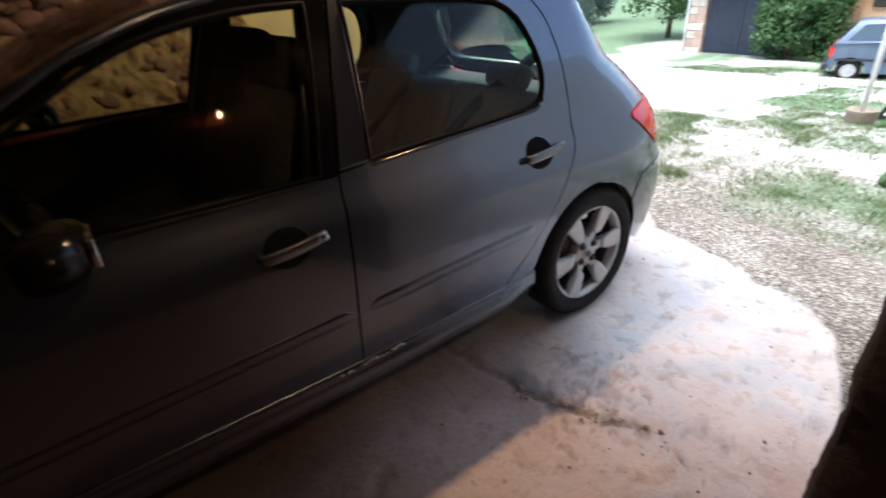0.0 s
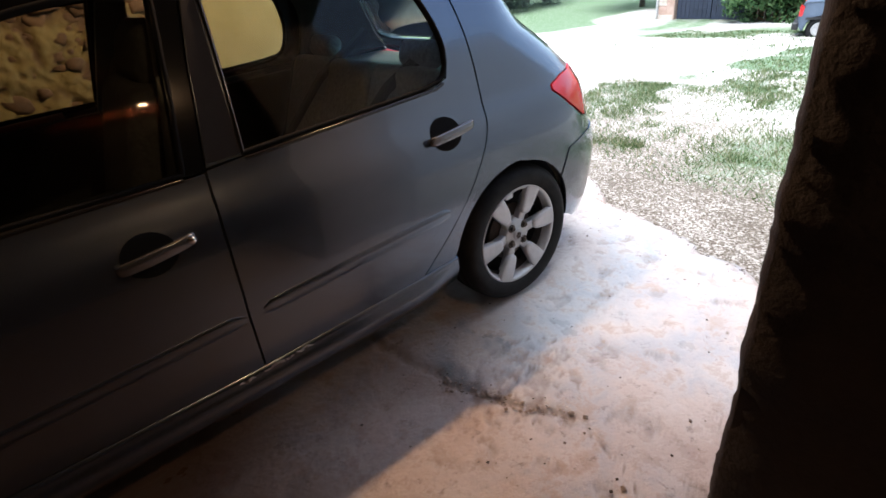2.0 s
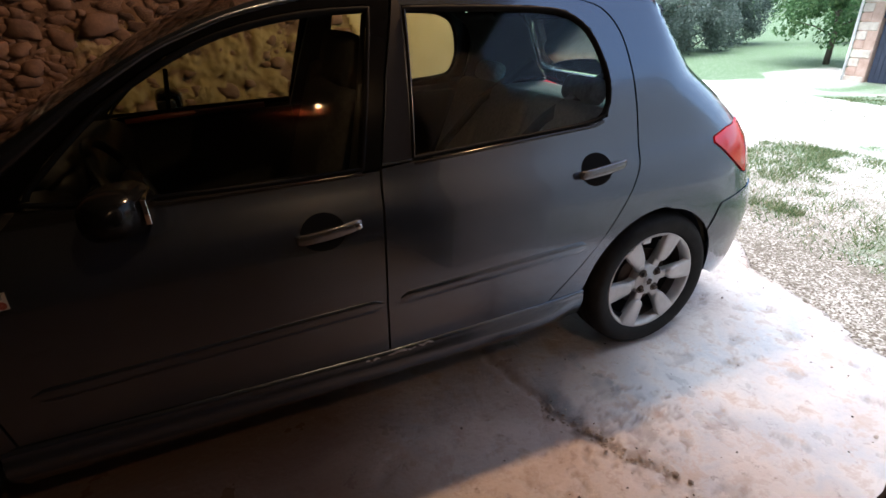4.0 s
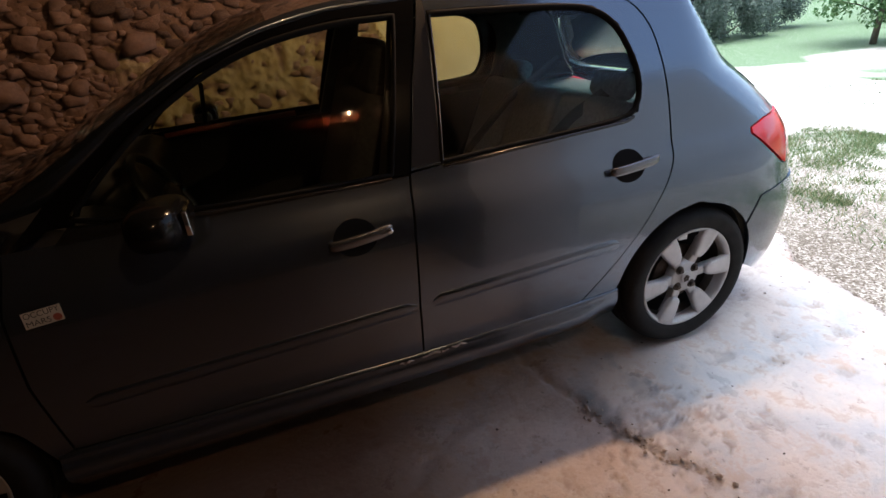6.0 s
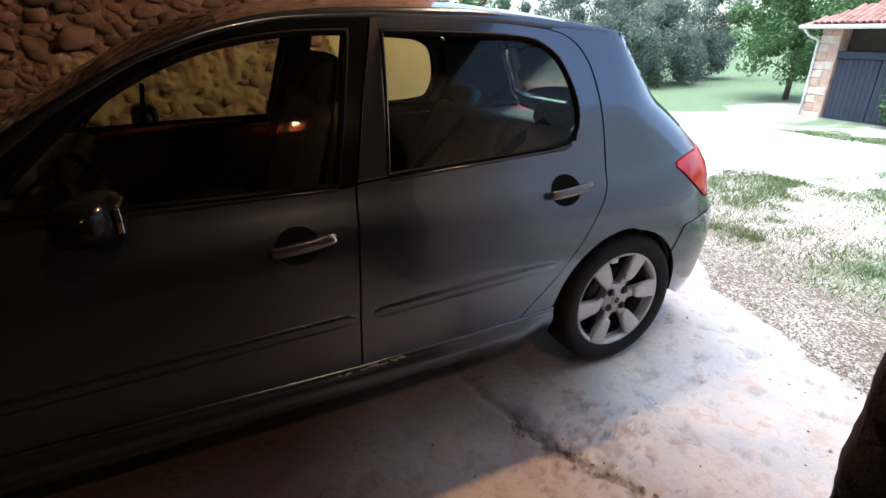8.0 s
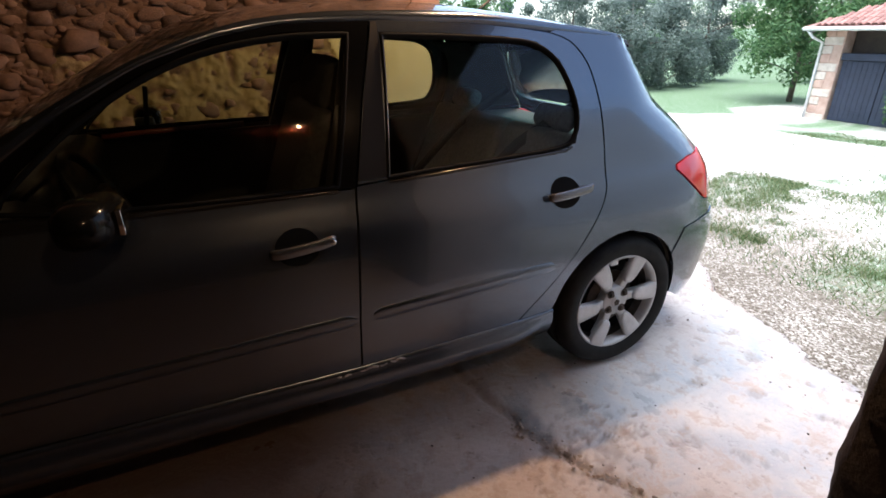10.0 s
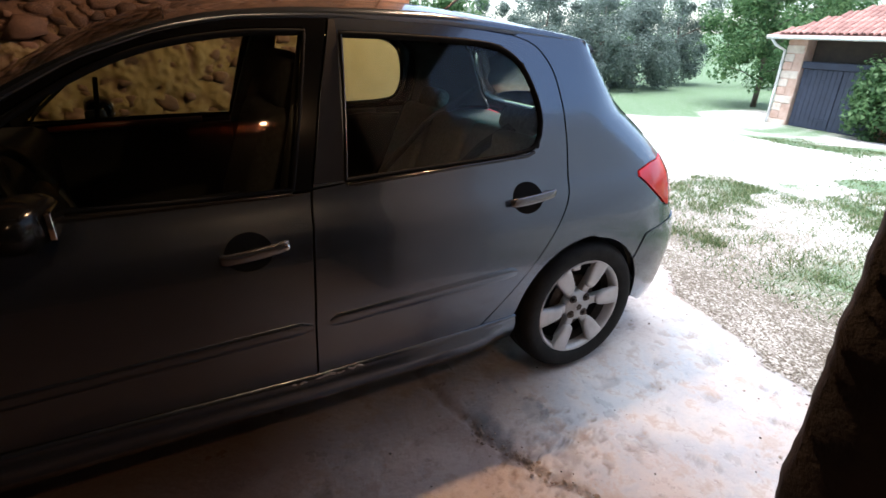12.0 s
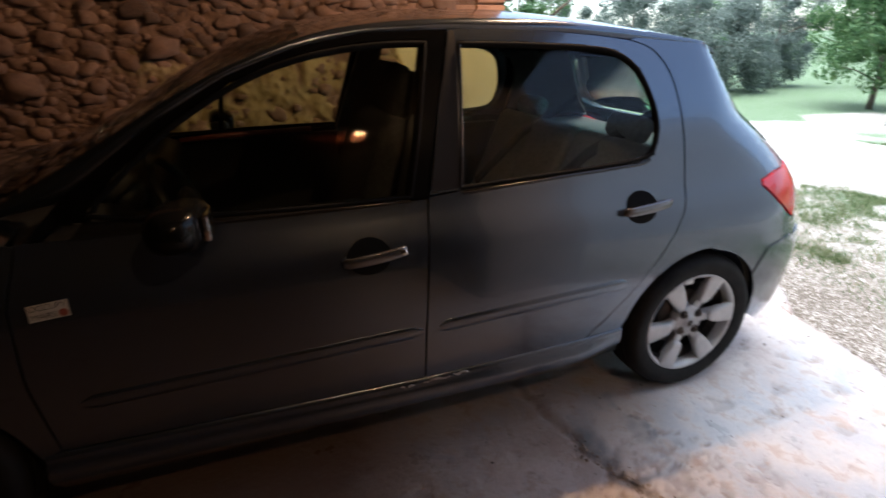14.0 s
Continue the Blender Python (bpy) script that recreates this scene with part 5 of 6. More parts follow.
for k in range(5):
    tube(bm, [(0.1, -0.4 + 0.2 * k, -0.05), (0.05, -0.5 + 0.25 * k, 0.8), (0, -0.7 + 0.35 * k, 1.8)], [0.03, 0.02, 0.008], 6)
part("stem", bm, BARK, t)


# ---- the small blue car ----
BLUE = noise_mat("faded_blue_paint", [(0.3, (0.085, 0.115, 0.165)), (0.8, (0.12, 0.155, 0.21))], 3, 0.35, 0.02, 40, 0.3)
CARGLASS = mat("dark_car_glass", (0.05, 0.07, 0.09), 0.06)
old = thing("blue_car", "small faded blue three-door hatchback parked on the grass", "car", (14.6, 2.55, -1.27), 0)
# local x: nose to the front
prof_low = [(-1.62, 0.35), (-1.66, 0.55), (-1.62, 0.80), (-1.55, 0.88), (-0.2, 0.93), (0.75, 0.92), (1.55, 0.74), (1.74, 0.66), (1.80, 0.45), (1.74, 0.28), (1.42, 0.22)] + arc(1.17, 0.27, 0.31, 0, 180, 10) + [(0.84, 0.22), (-0.88, 0.22)] + arc(-1.2, 0.27, 0.31, 0, 180, 10) + [(-1.56, 0.26)]


def slab_side(outline, ys):
    bm = bmesh.new()
    rows = [[bm.verts.new((a, y, b)) for a, b in outline] for y in ys]
    for r0, r1 in zip(rows, rows[1:]):
        for k in range(len(outline)):
            bm.faces.new((r0[k], r0[(k + 1) % len(outline)], r1[(k + 1) % len(outline)], r1[k]))
    bm.faces.new(rows[0])
    bm.faces.new(rows[-1][::-1])
    bmesh.ops.recalc_face_normals(bm, faces=bm.faces)
    return bm


bm = slab_side(prof_low, (-0.76, -0.79, 0.79, 0.76))
part("body", bm, BLUE, old, smooth=False)
cab = [(-1.55, 0.885, 0.74), (-1.22, 1.36, 0.58), (0.05, 1.39, 0.58), (0.78, 0.925, 0.72)]
bm = bmesh.new()
rr = [[bm.verts.new((x, sg * w, z)) for x, z, w in cab] for sg in (-1, 1)]
for k in range(3):
    bm.faces.new((rr[0][k], rr[0][k + 1], rr[1][k + 1], rr[1][k]))
bm.faces.new(rr[0])
bm.faces.new(rr[1][::-1])
bmesh.ops.recalc_face_normals(bm, faces=bm.faces)
bmesh.ops.bevel(bm, geom=bm.edges[:], offset=0.04, segments=3, affect="EDGES")
part("cabin", bm, BLUE, old)


def on_side(sg, pts, off=0.006):
    bm = bmesh.new()
    vs = []
    for x, z in pts:
        w = 0.73 + (0.58 - 0.73) * (z - 0.9) / 0.48 + off
        vs.append(bm.verts.new((x, sg * w, z)))
    bm.faces.new(vs)
    ex = bmesh.ops.extrude_face_region(bm, geom=bm.faces[:])
    bmesh.ops.translate(bm, vec=(0, -sg * 0.02, 0), verts=[q for q in ex["geom"] if isinstance(q, bmesh.types.BMVert)])
    bmesh.ops.recalc_face_normals(bm, faces=bm.faces)
    return bm


for sg in (-1, 1):
    part("rear_window", on_side(sg, [(-1.36, 0.95), (-1.10, 1.29), (-0.58, 1.31), (-0.55, 0.95)]), CARGLASS, old, smooth=False)
    part("door_window", on_side(sg, [(-0.46, 0.95), (-0.49, 1.31), (0.0, 1.31), (0.52, 0.96)]), CARGLASS, old, smooth=False)
    part("tail_lamp", slab_side([(-1.65, 0.58), (-1.65, 0.82), (-1.56, 0.80), (-1.58, 0.58)], (sg * 0.60, sg * 0.795)), RED, old, smooth=False)
    part("head_lamp", slab_side([(1.72, 0.52), (1.72, 0.66), (1.80, 0.62), (1.82, 0.52)], (sg * 0.45, sg * 0.77)), CHROME, old, smooth=False)
    part("door_mirror", slab_side([(0.45, 0.94), (0.47, 1.06), (0.56, 1.04), (0.56, 0.95)], (sg * 0.74, sg * 0.90)), BLACK, old, smooth=False)
    for x in (-0.56, 0.66):
        part("door_gap", slab_side([(x, 0.30), (x, 0.92), (x + 0.012, 0.92), (x + 0.012, 0.30)], (sg * 0.788, sg * 0.793)), BLACK, old, smooth=False)
    part("door_latch", slab_side([(-0.46, 0.78), (-0.46, 0.82), (-0.32, 0.82), (-0.32, 0.78)], (sg * 0.788, sg * 0.805)), BLACK, old, smooth=False)
    part("side_strip", slab_side([(-1.5, 0.50), (-1.5, 0.55), (1.5, 0.55), (1.5, 0.50)], (sg * 0.788, sg * 0.800)), BLACK, old, smooth=False)
part("windscreen", slab_side([(0.12, 1.355), (0.14, 1.37), (0.76, 0.965), (0.74, 0.95)], (-0.57, 0.57)), CARGLASS, old, smooth=False)
part("rear_screen", slab_side([(-1.27, 1.33), (-1.30, 1.33), (-1.53, 0.95), (-1.5, 0.95)], (-0.56, 0.56)), CARGLASS, old, smooth=False)
for x, z in ((-1.70, 0.34), (1.76, 0.34)):
    bm = bmesh.new()
    box(bm, (x - 0.06, -0.79, z - 0.07), (x + 0.08, 0.79, z + 0.10), 0.03)
    part("bumper", bm, BLACK, old)
for x in (-1.2, 1.17):
    for sg in (-1, 1):
        w = part("wheel", bmesh.new(), RUBBER, old)
        w.location = (x, sg * 0.74, 0.27)
        if sg > 0:
            w.rotation_euler = (0, 0, math.pi)
        bm = bmesh.new()
        lathe(bm, [(0.15, 0.0), (0.19, -0.02), (0.24, -0.015), (0.268, 0.01), (0.27, 0.12), (0.24, 0.14), (0.15, 0.13)], 28)
        part("tyre", bm, RUBBER, w)
        bm = bmesh.new()
        lathe(bm, [(0.001, 0.0), (0.05, 0.0), (0.06, 0.01), (0.10, 0.012), (0.12, 0.0), (0.155, -0.005), (0.155, 0.03)], 28)
        part("wheel_cover", bm, ALLOY, w)
old.matrix_world = pose(14.75, 2.22, -1.30, 0, 0, math.degrees(math.atan2(-0.965, 0.26)))


# ---- post, pillar, kerb, bicycle, plants beside the yard ----
WHITE = noise_mat("chipped_white_paint", [(0.2, (0.45, 0.42, 0.38)), (0.4, (0.72, 0.71, 0.68)), (0.8, (0.80, 0.80, 0.79))], 9, 0.6, 0.3, 50)
POT = noise_mat("brown_pot", [(0.3, (0.16, 0.13, 0.10)), (0.8, (0.27, 0.22, 0.17))], 8, 0.8, 0.3, 50)
CONC = noise_mat("pale_concrete", [(0.25, (0.36, 0.34, 0.31)), (0.8, (0.56, 0.54, 0.50))], 5, 0.9, 0.5, 50)
px, py = 6.65, 0.86
pz = ter(px)
t = thing("white_post", "chipped white metal post set in a round brown pot", "post", (px, py, pz))
bm = bmesh.new()
tube(bm, [(0, 0, 0.05), (0, 0, 2.9)], 0.030, 12)
part("post", bm, WHITE, t)
bm = bmesh.new()
lathe(bm, [(0.001, 0.0), (0.15, 0.0), (0.165, 0.02), (0.175, 0.17), (0.18, 0.19), (0.165, 0.19), (0.155, 0.15), (0.001, 0.15)], 28, Matrix.Rotation(radians(90), 4, "X"))
part("pot", bm, POT, t, "round brown pot")
bx, by = 7.9, 0.12
t = thing("porch_pillar", "square white painted porch pillar on a concrete kerb", "pillar", (bx, by, ter(bx)))
bm = bmesh.new()
box(bm, (-0.13, -0.13, 0.10), (0.13, 0.13, 3.2), 0.008)
part("shaft", bm, WHITE, t, smooth=False)
bm = bmesh.new()
box(bm, (-0.17, -0.17, 0.0), (0.17, 0.17, 0.12), 0.01)
part("foot", bm, CONC, t, smooth=False)
bm = bmesh.new()
box(bm, (-0.35, -3.0, -0.1), (0.5, 0.78, 0.09), 0.02)
k = tagged(obj("kerb", bm, CONC, False), "low pale concrete kerb of the porch", "kerb", kind="structure")
k.location = (7.6, 0.0, ter(7.6) + 0.02)


def bicycle(loc, rz, lean):
    b = thing("bicycle", "dark bicycle with drop tyres leaning by the porch pillar", "bicycle", loc)
    b.matrix_world = pose(*loc, lean, 0, rz)
    for x in (-0.5, 0.52):
        w = part("wheel", bmesh.new(), RUBBER, b)
        w.location = (x, 0, 0.33)
        bm = bmesh.new()
        bmesh.ops.create_circle(bm, segments=4)
        bm.clear()
        lathe(bm, [(0.30 + 0.028 * math.cos(q * math.tau / 8), 0.02 * math.sin(q * math.tau / 8)) for q in range(9)], 32)
        part("tyre", bm, RUBBER, w)
        bm = bmesh.new()
        for q in range(14):
            a = q * math.tau / 14
            tube(bm, [(0.02 * math.cos(a + 1), 0.015 * (-1) ** q, 0.02 * math.sin(a + 1)), (0.29 * math.cos(a), 0, 0.29 * math.sin(a))], 0.0018, 4)
        part("spokes", bm, CHROME, w)
    for name, pts, rad in (("top_tube", [(-0.12, 0, 0.86), (0.36, 0, 0.88)], 0.016), ("down_tube", [(-0.06, 0, 0.32), (0.38, 0, 0.80)], 0.02), ("seat_tube", [(-0.06, 0, 0.32), (-0.15, 0, 0.98)], 0.016),
                           ("chain_stay", [(-0.5, 0.02, 0.33), (-0.06, 0.02, 0.32)], 0.01), ("seat_stay", [(-0.5, 0.02, 0.33), (-0.12, 0, 0.84)], 0.009), ("fork", [(0.52, 0.03, 0.33), (0.42, 0.02, 0.65), (0.36, 0, 0.98)], 0.013)):
        bm = bmesh.new()
        tube(bm, pts, rad, 8)
        part(name, bm, BLACK, b)
    bm = bmesh.new()
    tube(bm, [(0.42, -0.3, 1.02), (0.36, -0.12, 1.04), (0.36, 0.12, 1.04), (0.42, 0.3, 1.02)], 0.013, 8)
    part("handlebar", bm, BLACK, b)
    bm = bmesh.new()
    box(bm, (-0.28, -0.07, 0.97), (-0.02, 0.07, 1.03), 0.025)
    part("saddle", bm, BLACK, b)


bicycle((7.45, 0.62, ter(7.45) + 0.10), -8, 26)


def weed(loc, size, seed, name="weed_plant", label="low leafy green weeds at the edge of the yard"):
    r = random.Random(seed)
    t = thing(name, label, "plant", loc, 0, "weeds beside the yard")
    me = crown_mesh([(r.uniform(-size, size), r.uniform(-size, size), r.uniform(0.05, 0.3) * size / 0.4, size * r.uniform(0.3, 0.5)) for _ in range(9)], 0.03, 120, seed)
    me.materials.append(LEAF_A)
    c = new("leaves", me)
    c.parent = t
    bm = bmesh.new()
    for k in range(6):
        a = k * 1.05
        tube(bm, [(0, 0, -0.02), (0.3 * size * math.cos(a), 0.3 * size * math.sin(a), 0.3 * size), (0.7 * size * math.cos(a), 0.7 * size * math.sin(a), 0.8 * size)], [0.006, 0.004, 0.002], 5)
    part("stalks", bm, BARK, t)


for k, (x, y, s) in enumerate([(5.2, -0.45, 0.42), (6.1, -0.55, 0.5), (5.6, -0.95, 0.5), (6.9, -0.3, 0.35), (4.5, -0.7, 0.3), (3.5, -0.42, 0.16), (7.0, 0.2, 0.2), (6.6, 0.45, 0.16)]):
    weed((x, y, ter(x)), s, 90 + k)
bm = bmesh.new()
rr = random.Random(4)
for k in range(11):
    a = rr.uniform(0, math.tau)
    tube(bm, [(0, 0, -0.02), (0.05 * math.cos(a), 0.05 * math.sin(a), 0.12), (0.11 * math.cos(a), 0.11 * math.sin(a), rr.uniform(0.2, 0.36))], [0.004, 0.003, 0.0015], 4)
o = tagged(obj("dead_weed", bm, POT), "dry brown dead weed stalks in the grass", "plant")
o.location = (3.75, -0.28, ter(3.75))


# ---- rubble wall: stones, brick quoin, plaster patch ----
STONE = vary(noise_mat("field_stone", [(0.2, (0.055, 0.031, 0.022)), (0.5, (0.10, 0.057, 0.039)), (0.85, (0.165, 0.10, 0.07))], 7, 0.9, 0.5, 60, dist=0.01), 0.45)
stone_meshes = []
for k in range(14):
    bm = bmesh.new()
    bmesh.ops.create_icosphere(bm, subdivisions=2, radius=1.0)
    for v in bm.verts:
        d = v.co.normalized()
        q = 1 + 0.50 * noise.noise(d * 1.3 + Vector((k * 7.1, 0, 0))) + 0.36 * noise.noise(d * 2.9 + Vector((0, k * 3.3, 0))) + 0.16 * noise.noise(d * 6.5 + Vector((0, 0, k * 1.7)))
        v.co = Vector((max(-0.85, min(0.85, d.x * 1.1)), max(-0.8, min(0.8, d.y)), max(-0.82, min(0.82, d.z * 1.1)))) * q
    bmesh.ops.delete(bm, geom=[v for v in bm.verts if v.co.y > 0.35], context="VERTS")
    me = bpy.data.meshes.new("stone")
    bm.to_mesh(me)
    bm.free()
    me.materials.append(STONE)
    for p in me.polygons:
        p.use_smooth = True
    stone_meshes.append(me)
rs = random.Random(21)
placed = []


def in_plaster(x, z):
    return x > -0.62 + 0.10 * noise.noise((z * 3, 1, 1)) and z < 1.50 + 0.06 * noise.noise((x * 5, 1, 1))


def limed(x, z):
    """How much old yellowed limewash still clings to the lumpy lower wall."""
    low = 1 - ease(z + 0.07 * noise.noise((x * 4, 5, 1)) + 0.05 * noise.noise((x * 15, z * 15, 1)), 1.26, 1.40)
    side = ease(x + 0.2 * noise.noise((z * 4, 3, 1)), -2.45, -2.15)
    return low * side * ease(noise.noise((x * 8, z * 8, 15)) + 0.6 * noise.noise((x * 23, z * 23, 5)), -0.45, 0.05)


cells = {}
for r_try, n_try in ((0.084, 110), (0.060, 700), (0.043, 3600), (0.031, 12000), (0.021, 16000)):
    for _ in range(n_try):
        x, z = rs.uniform(-4.4, -0.08), rs.uniform(0.45, 2.7)
        r = r_try * rs.uniform(0.85, 1.2)
        if x + r * 1.1 > -0.06 or in_plaster(x + r, z - r * 0.5):
            continue
        if z < 1.34 and x > -2.35 and rs.random() < 0.85:
            continue
        ci, cj = int(x / 0.22), int(z / 0.22)
        if any((x - a) ** 2 + ((z - b) * 1.3) ** 2 < (r + c) ** 2 * 0.47 for i in (-1, 0, 1) for j in (-1, 0, 1) for a, b, c in cells.get((ci + i, cj + j), ())):
            continue
        cells.setdefault((ci, cj), []).append((x, z, r))
        placed.append((x, z, r))
near_first = sorted(placed, key=lambda p: abs(p[0] + 1.7) + abs(p[1] - 1.7) * 1.3)
jx, jf = [], []
for i, (x, z, r) in enumerate(near_first):
    me = stone_meshes[rs.randrange(14)]
    mw = pose(x, 2.35 + 0.01 - r * 0.05, z, 0, rs.uniform(-18, 18), 0) @ Matrix.Diagonal((r * rs.uniform(1.0, 1.3), r * rs.uniform(0.65, 1.1), r * rs.uniform(0.66, 0.95), 1))
    if i < 300:
        o = new("stone", me)
        o.parent = wall_n
        o.matrix_world = mw
    else:
        b0 = len(jx)
        jx += [tuple(mw @ v.co) for v in me.vertices]
        jf += [tuple(b0 + q for q in p.vertices) for p in me.polygons]
st_rest = stuff("stones", jx, jf, STONE, "smaller rubble stones set in the barn wall", "stones")
for p in st_rest.data.polygons:
    p.use_smooth = True
# mortar bulges between the stones
bm = bmesh.new()
nx_, nz_ = 330, 190
rows = []
for i in range(nx_ + 1):
    x = -4.7 + (4.92 + 0.0) * i / nx_
    row = []
    for j in range(nz_ + 1):
        z = 0.0 + 2.9 * j / nz_
        plaster = in_plaster(x, z)
        h = 0.003 + (0.013 * (0.5 + noise.noise((x * 9, z * 9, 2))) + 0.013 * noise.noise((x * 24, z * 24, 1)) + 0.006 * noise.noise((x * 60, z * 60, 1)) + 0.03 * limed(x, z) * (0.5 + noise.noise((x * 5, z * 6, 8))) if not plaster else 0.030 + 0.004 * noise.noise((x * 6, z * 6, 1)))
        row.append(bm.verts.new((x, 2.35 - max(0.002, h), z)))
    rows.append(row)
for a, b in zip(rows, rows[1:]):
    for k in range(nz_):
        bm.faces.new((a[k], b[k], b[k + 1], a[k + 1]))
bmesh.ops.recalc_face_normals(bm, faces=bm.faces)
o = tagged(obj("mortar", bm, STONEMORTAR), "lumpy ochre earth mortar face of the barn wall", "wall", kind="structure")
at = o.data.attributes.new("lime", "FLOAT", "POINT")
at.data.foreach_set("value", [limed(v.co.x, v.co.z) for v in o.data.vertices])
LIMED = noise_mat("earth_mortar_with_limewash", [(0.25, (0.085, 0.047, 0.030)), (0.8, (0.155, 0.090, 0.058))], 5, 0.95, 0.8, 45, dist=0.02)
lime_at = node(LIMED, "ShaderNodeAttribute")
lime_at.attribute_name = "lime"
lime_mix = node(LIMED, "ShaderNodeMix")
lime_mix.data_type = "RGBA"
link(LIMED, lime_at.outputs["Fac"], lime_mix.inputs[0])
link(LIMED, bsdf(LIMED).inputs["Base Color"].links[0].from_socket, lime_mix.inputs[6])
lime_mix.inputs[7].default_value = (0.235, 0.175, 0.085, 1)
link(LIMED, lime_mix.outputs[2], bsdf(LIMED).inputs["Base Color"])
o.data.materials[0] = LIMED
YELLOW = noise_mat("yellowed_limewash", [(0.25, (0.38, 0.315, 0.165)), (0.8, (0.50, 0.43, 0.255))], 3, 0.95, 0.4, 30)
o.data.materials.append(YELLOW)
for p in o.data.polygons:
    if in_plaster(p.center.x, p.center.z):
        p.material_index = 1
# brick quoin at the end of the wall
QUOIN = vary(noise_mat("quoin_brick", [(0.25, (0.24, 0.12, 0.075)), (0.8, (0.38, 0.22, 0.14))], 9, 0.9, 0.5, 60), 0.3)
bm = bmesh.new()
box(bm, (-0.11, -0.03, -0.027), (0.11, 0.06, 0.027), 0.006, None, 1)
qm = bpy.data.meshes.new("brick")
bm.to_mesh(qm)
bm.free()
qm.materials.append(QUOIN)
for k in range(26):
    for c in range(2 if k % 2 else 1):
        o = new("brick", qm)
        o.parent = wall_n
        o.location = (0.105 - (0.0 if k % 2 == 0 else 0.0) - 0.232 * c, 2.345, 1.53 + 0.066 * k)
        o.rotation_euler = (0, radians(rs.uniform(-1, 1)), 0)
bm = bmesh.new()
box(bm, (0.20, 2.38, 1.66), (0.34, 2.56, 1.86), 0.02)
tagged(obj("beam_end", bm, DARKIN, False), "dark timber beam end jutting from the barn wall", "beam", kind="structure")
# ragged jamb edge
bm = bmesh.new()
rows = []
for k in range(120):
    z = -0.05 + 2.65 * k / 119
    e = 0.010 * noise.noise((z * 3.1, 4, 0)) + 0.010 * noise.noise((z * 9, 4, 3)) + 0.006 * noise.noise((z * 30, 4, 3))
    row = []
    for q, (x, y) in enumerate(((-0.515, -2.4), (-0.515 - 0.3 * e, -1.6), (-0.512 - 0.5 * e, -1.20), (-0.503 - e, -1.09 + 0.4 * e), (-0.47 + 0.5 * e, -1.068 + e), (-0.35, -1.066 + 0.8 * e), (0.0, -1.07 + 0.5 * e), (0.165, -1.08), (0.17, -1.5))):
        row.append(bm.verts.new((x, y + 0.006 * noise.noise((x * 9, z * 9, q)), z)))
    rows.append(row)
for a, b in zip(rows, rows[1:]):
    for k in range(len(a) - 1):
        bm.faces.new((a[k], a[k + 1], b[k + 1], b[k]))
bmesh.ops.recalc_face_normals(bm, faces=bm.faces)
# Pale render on the reveal, its tone also standing for daylight there
REVEAL = noise_mat("daylit_lime_reveal", [(0.25, (0.24, 0.22, 0.20)), (0.8, (0.38, 0.35, 0.32))], 6, 0.95, 0.5, 50, dist=0.01)
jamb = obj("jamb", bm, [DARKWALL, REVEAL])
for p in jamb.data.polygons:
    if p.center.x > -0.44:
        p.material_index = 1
tagged(jamb, "uneven rendered corner of the barn opening, inner side dark as shade, reveal pale", "jamb", kind="structure")

# ---- loose bits on the slab ----
CRUMB = island_mat("slab_crumbs", [(0.0, (0.035, 0.028, 0.023)), (0.35, (0.11, 0.09, 0.075)), (0.7, (0.26, 0.21, 0.18)), (1.0, (0.48, 0.43, 0.39))], 0.9)
verts, faces = [], []
for x, y, r in [(-0.389, -0.643, 0.012), (0.613, 0.098, 0.009), (-0.522, -0.874, 0.013), (-0.17, -0.883, 0.010), (0.32, -0.77, 0.010), (-0.555, -0.855, 0.008)]:
    pebble(verts, faces, x, y, 0.004, r, 0.7)
for _ in range(700):
    x, y = rs.uniform(-1.2, 1.0), rs.uniform(-1.05, 0.5)
    d = edge_x(y) - x
    if d < 0.02 or (rs.random() > 0.16 + 0.6 * math.exp(-d / 0.18) and abs(crack_gap(x, y)) > 0.05):
        continue
    pebble(verts, faces, x, y, 0.001, rs.uniform(0.002, 0.0068), 0.6)
stuff("floor_crumbs", verts, faces, CRUMB, "small dark crumbs and grit lying on the slab", "grit")
# bits of broken concrete along the crack
RUBBLE = island_mat("concrete_chips", [(0.0, (0.20, 0.15, 0.12)), (1.0, (0.42, 0.36, 0.32))], 0.9)
verts, faces = [], []
for _ in range(90):
    y = rs.uniform(-0.6, -0.12)
    x = float(np.interp(y, [p[1] for p in CRACK][::-1], [p[0] for p in CRACK][::-1])) + rs.gauss(0.0, 0.022)
    pebble(verts, faces, x, y, -0.002, rs.uniform(0.004, 0.011), 0.5)
stuff("crack_rubble", verts, faces, RUBBLE, "broken concrete chips lying along the crack", "rubble")


# ---- inside the hatchback ----
def cushion(name, lo, hi, bevel, material, m=None, label=""):
    bm = bmesh.new()
    box(bm, lo, hi, bevel, m, 4)
    return part(name, bm, material, car, label)


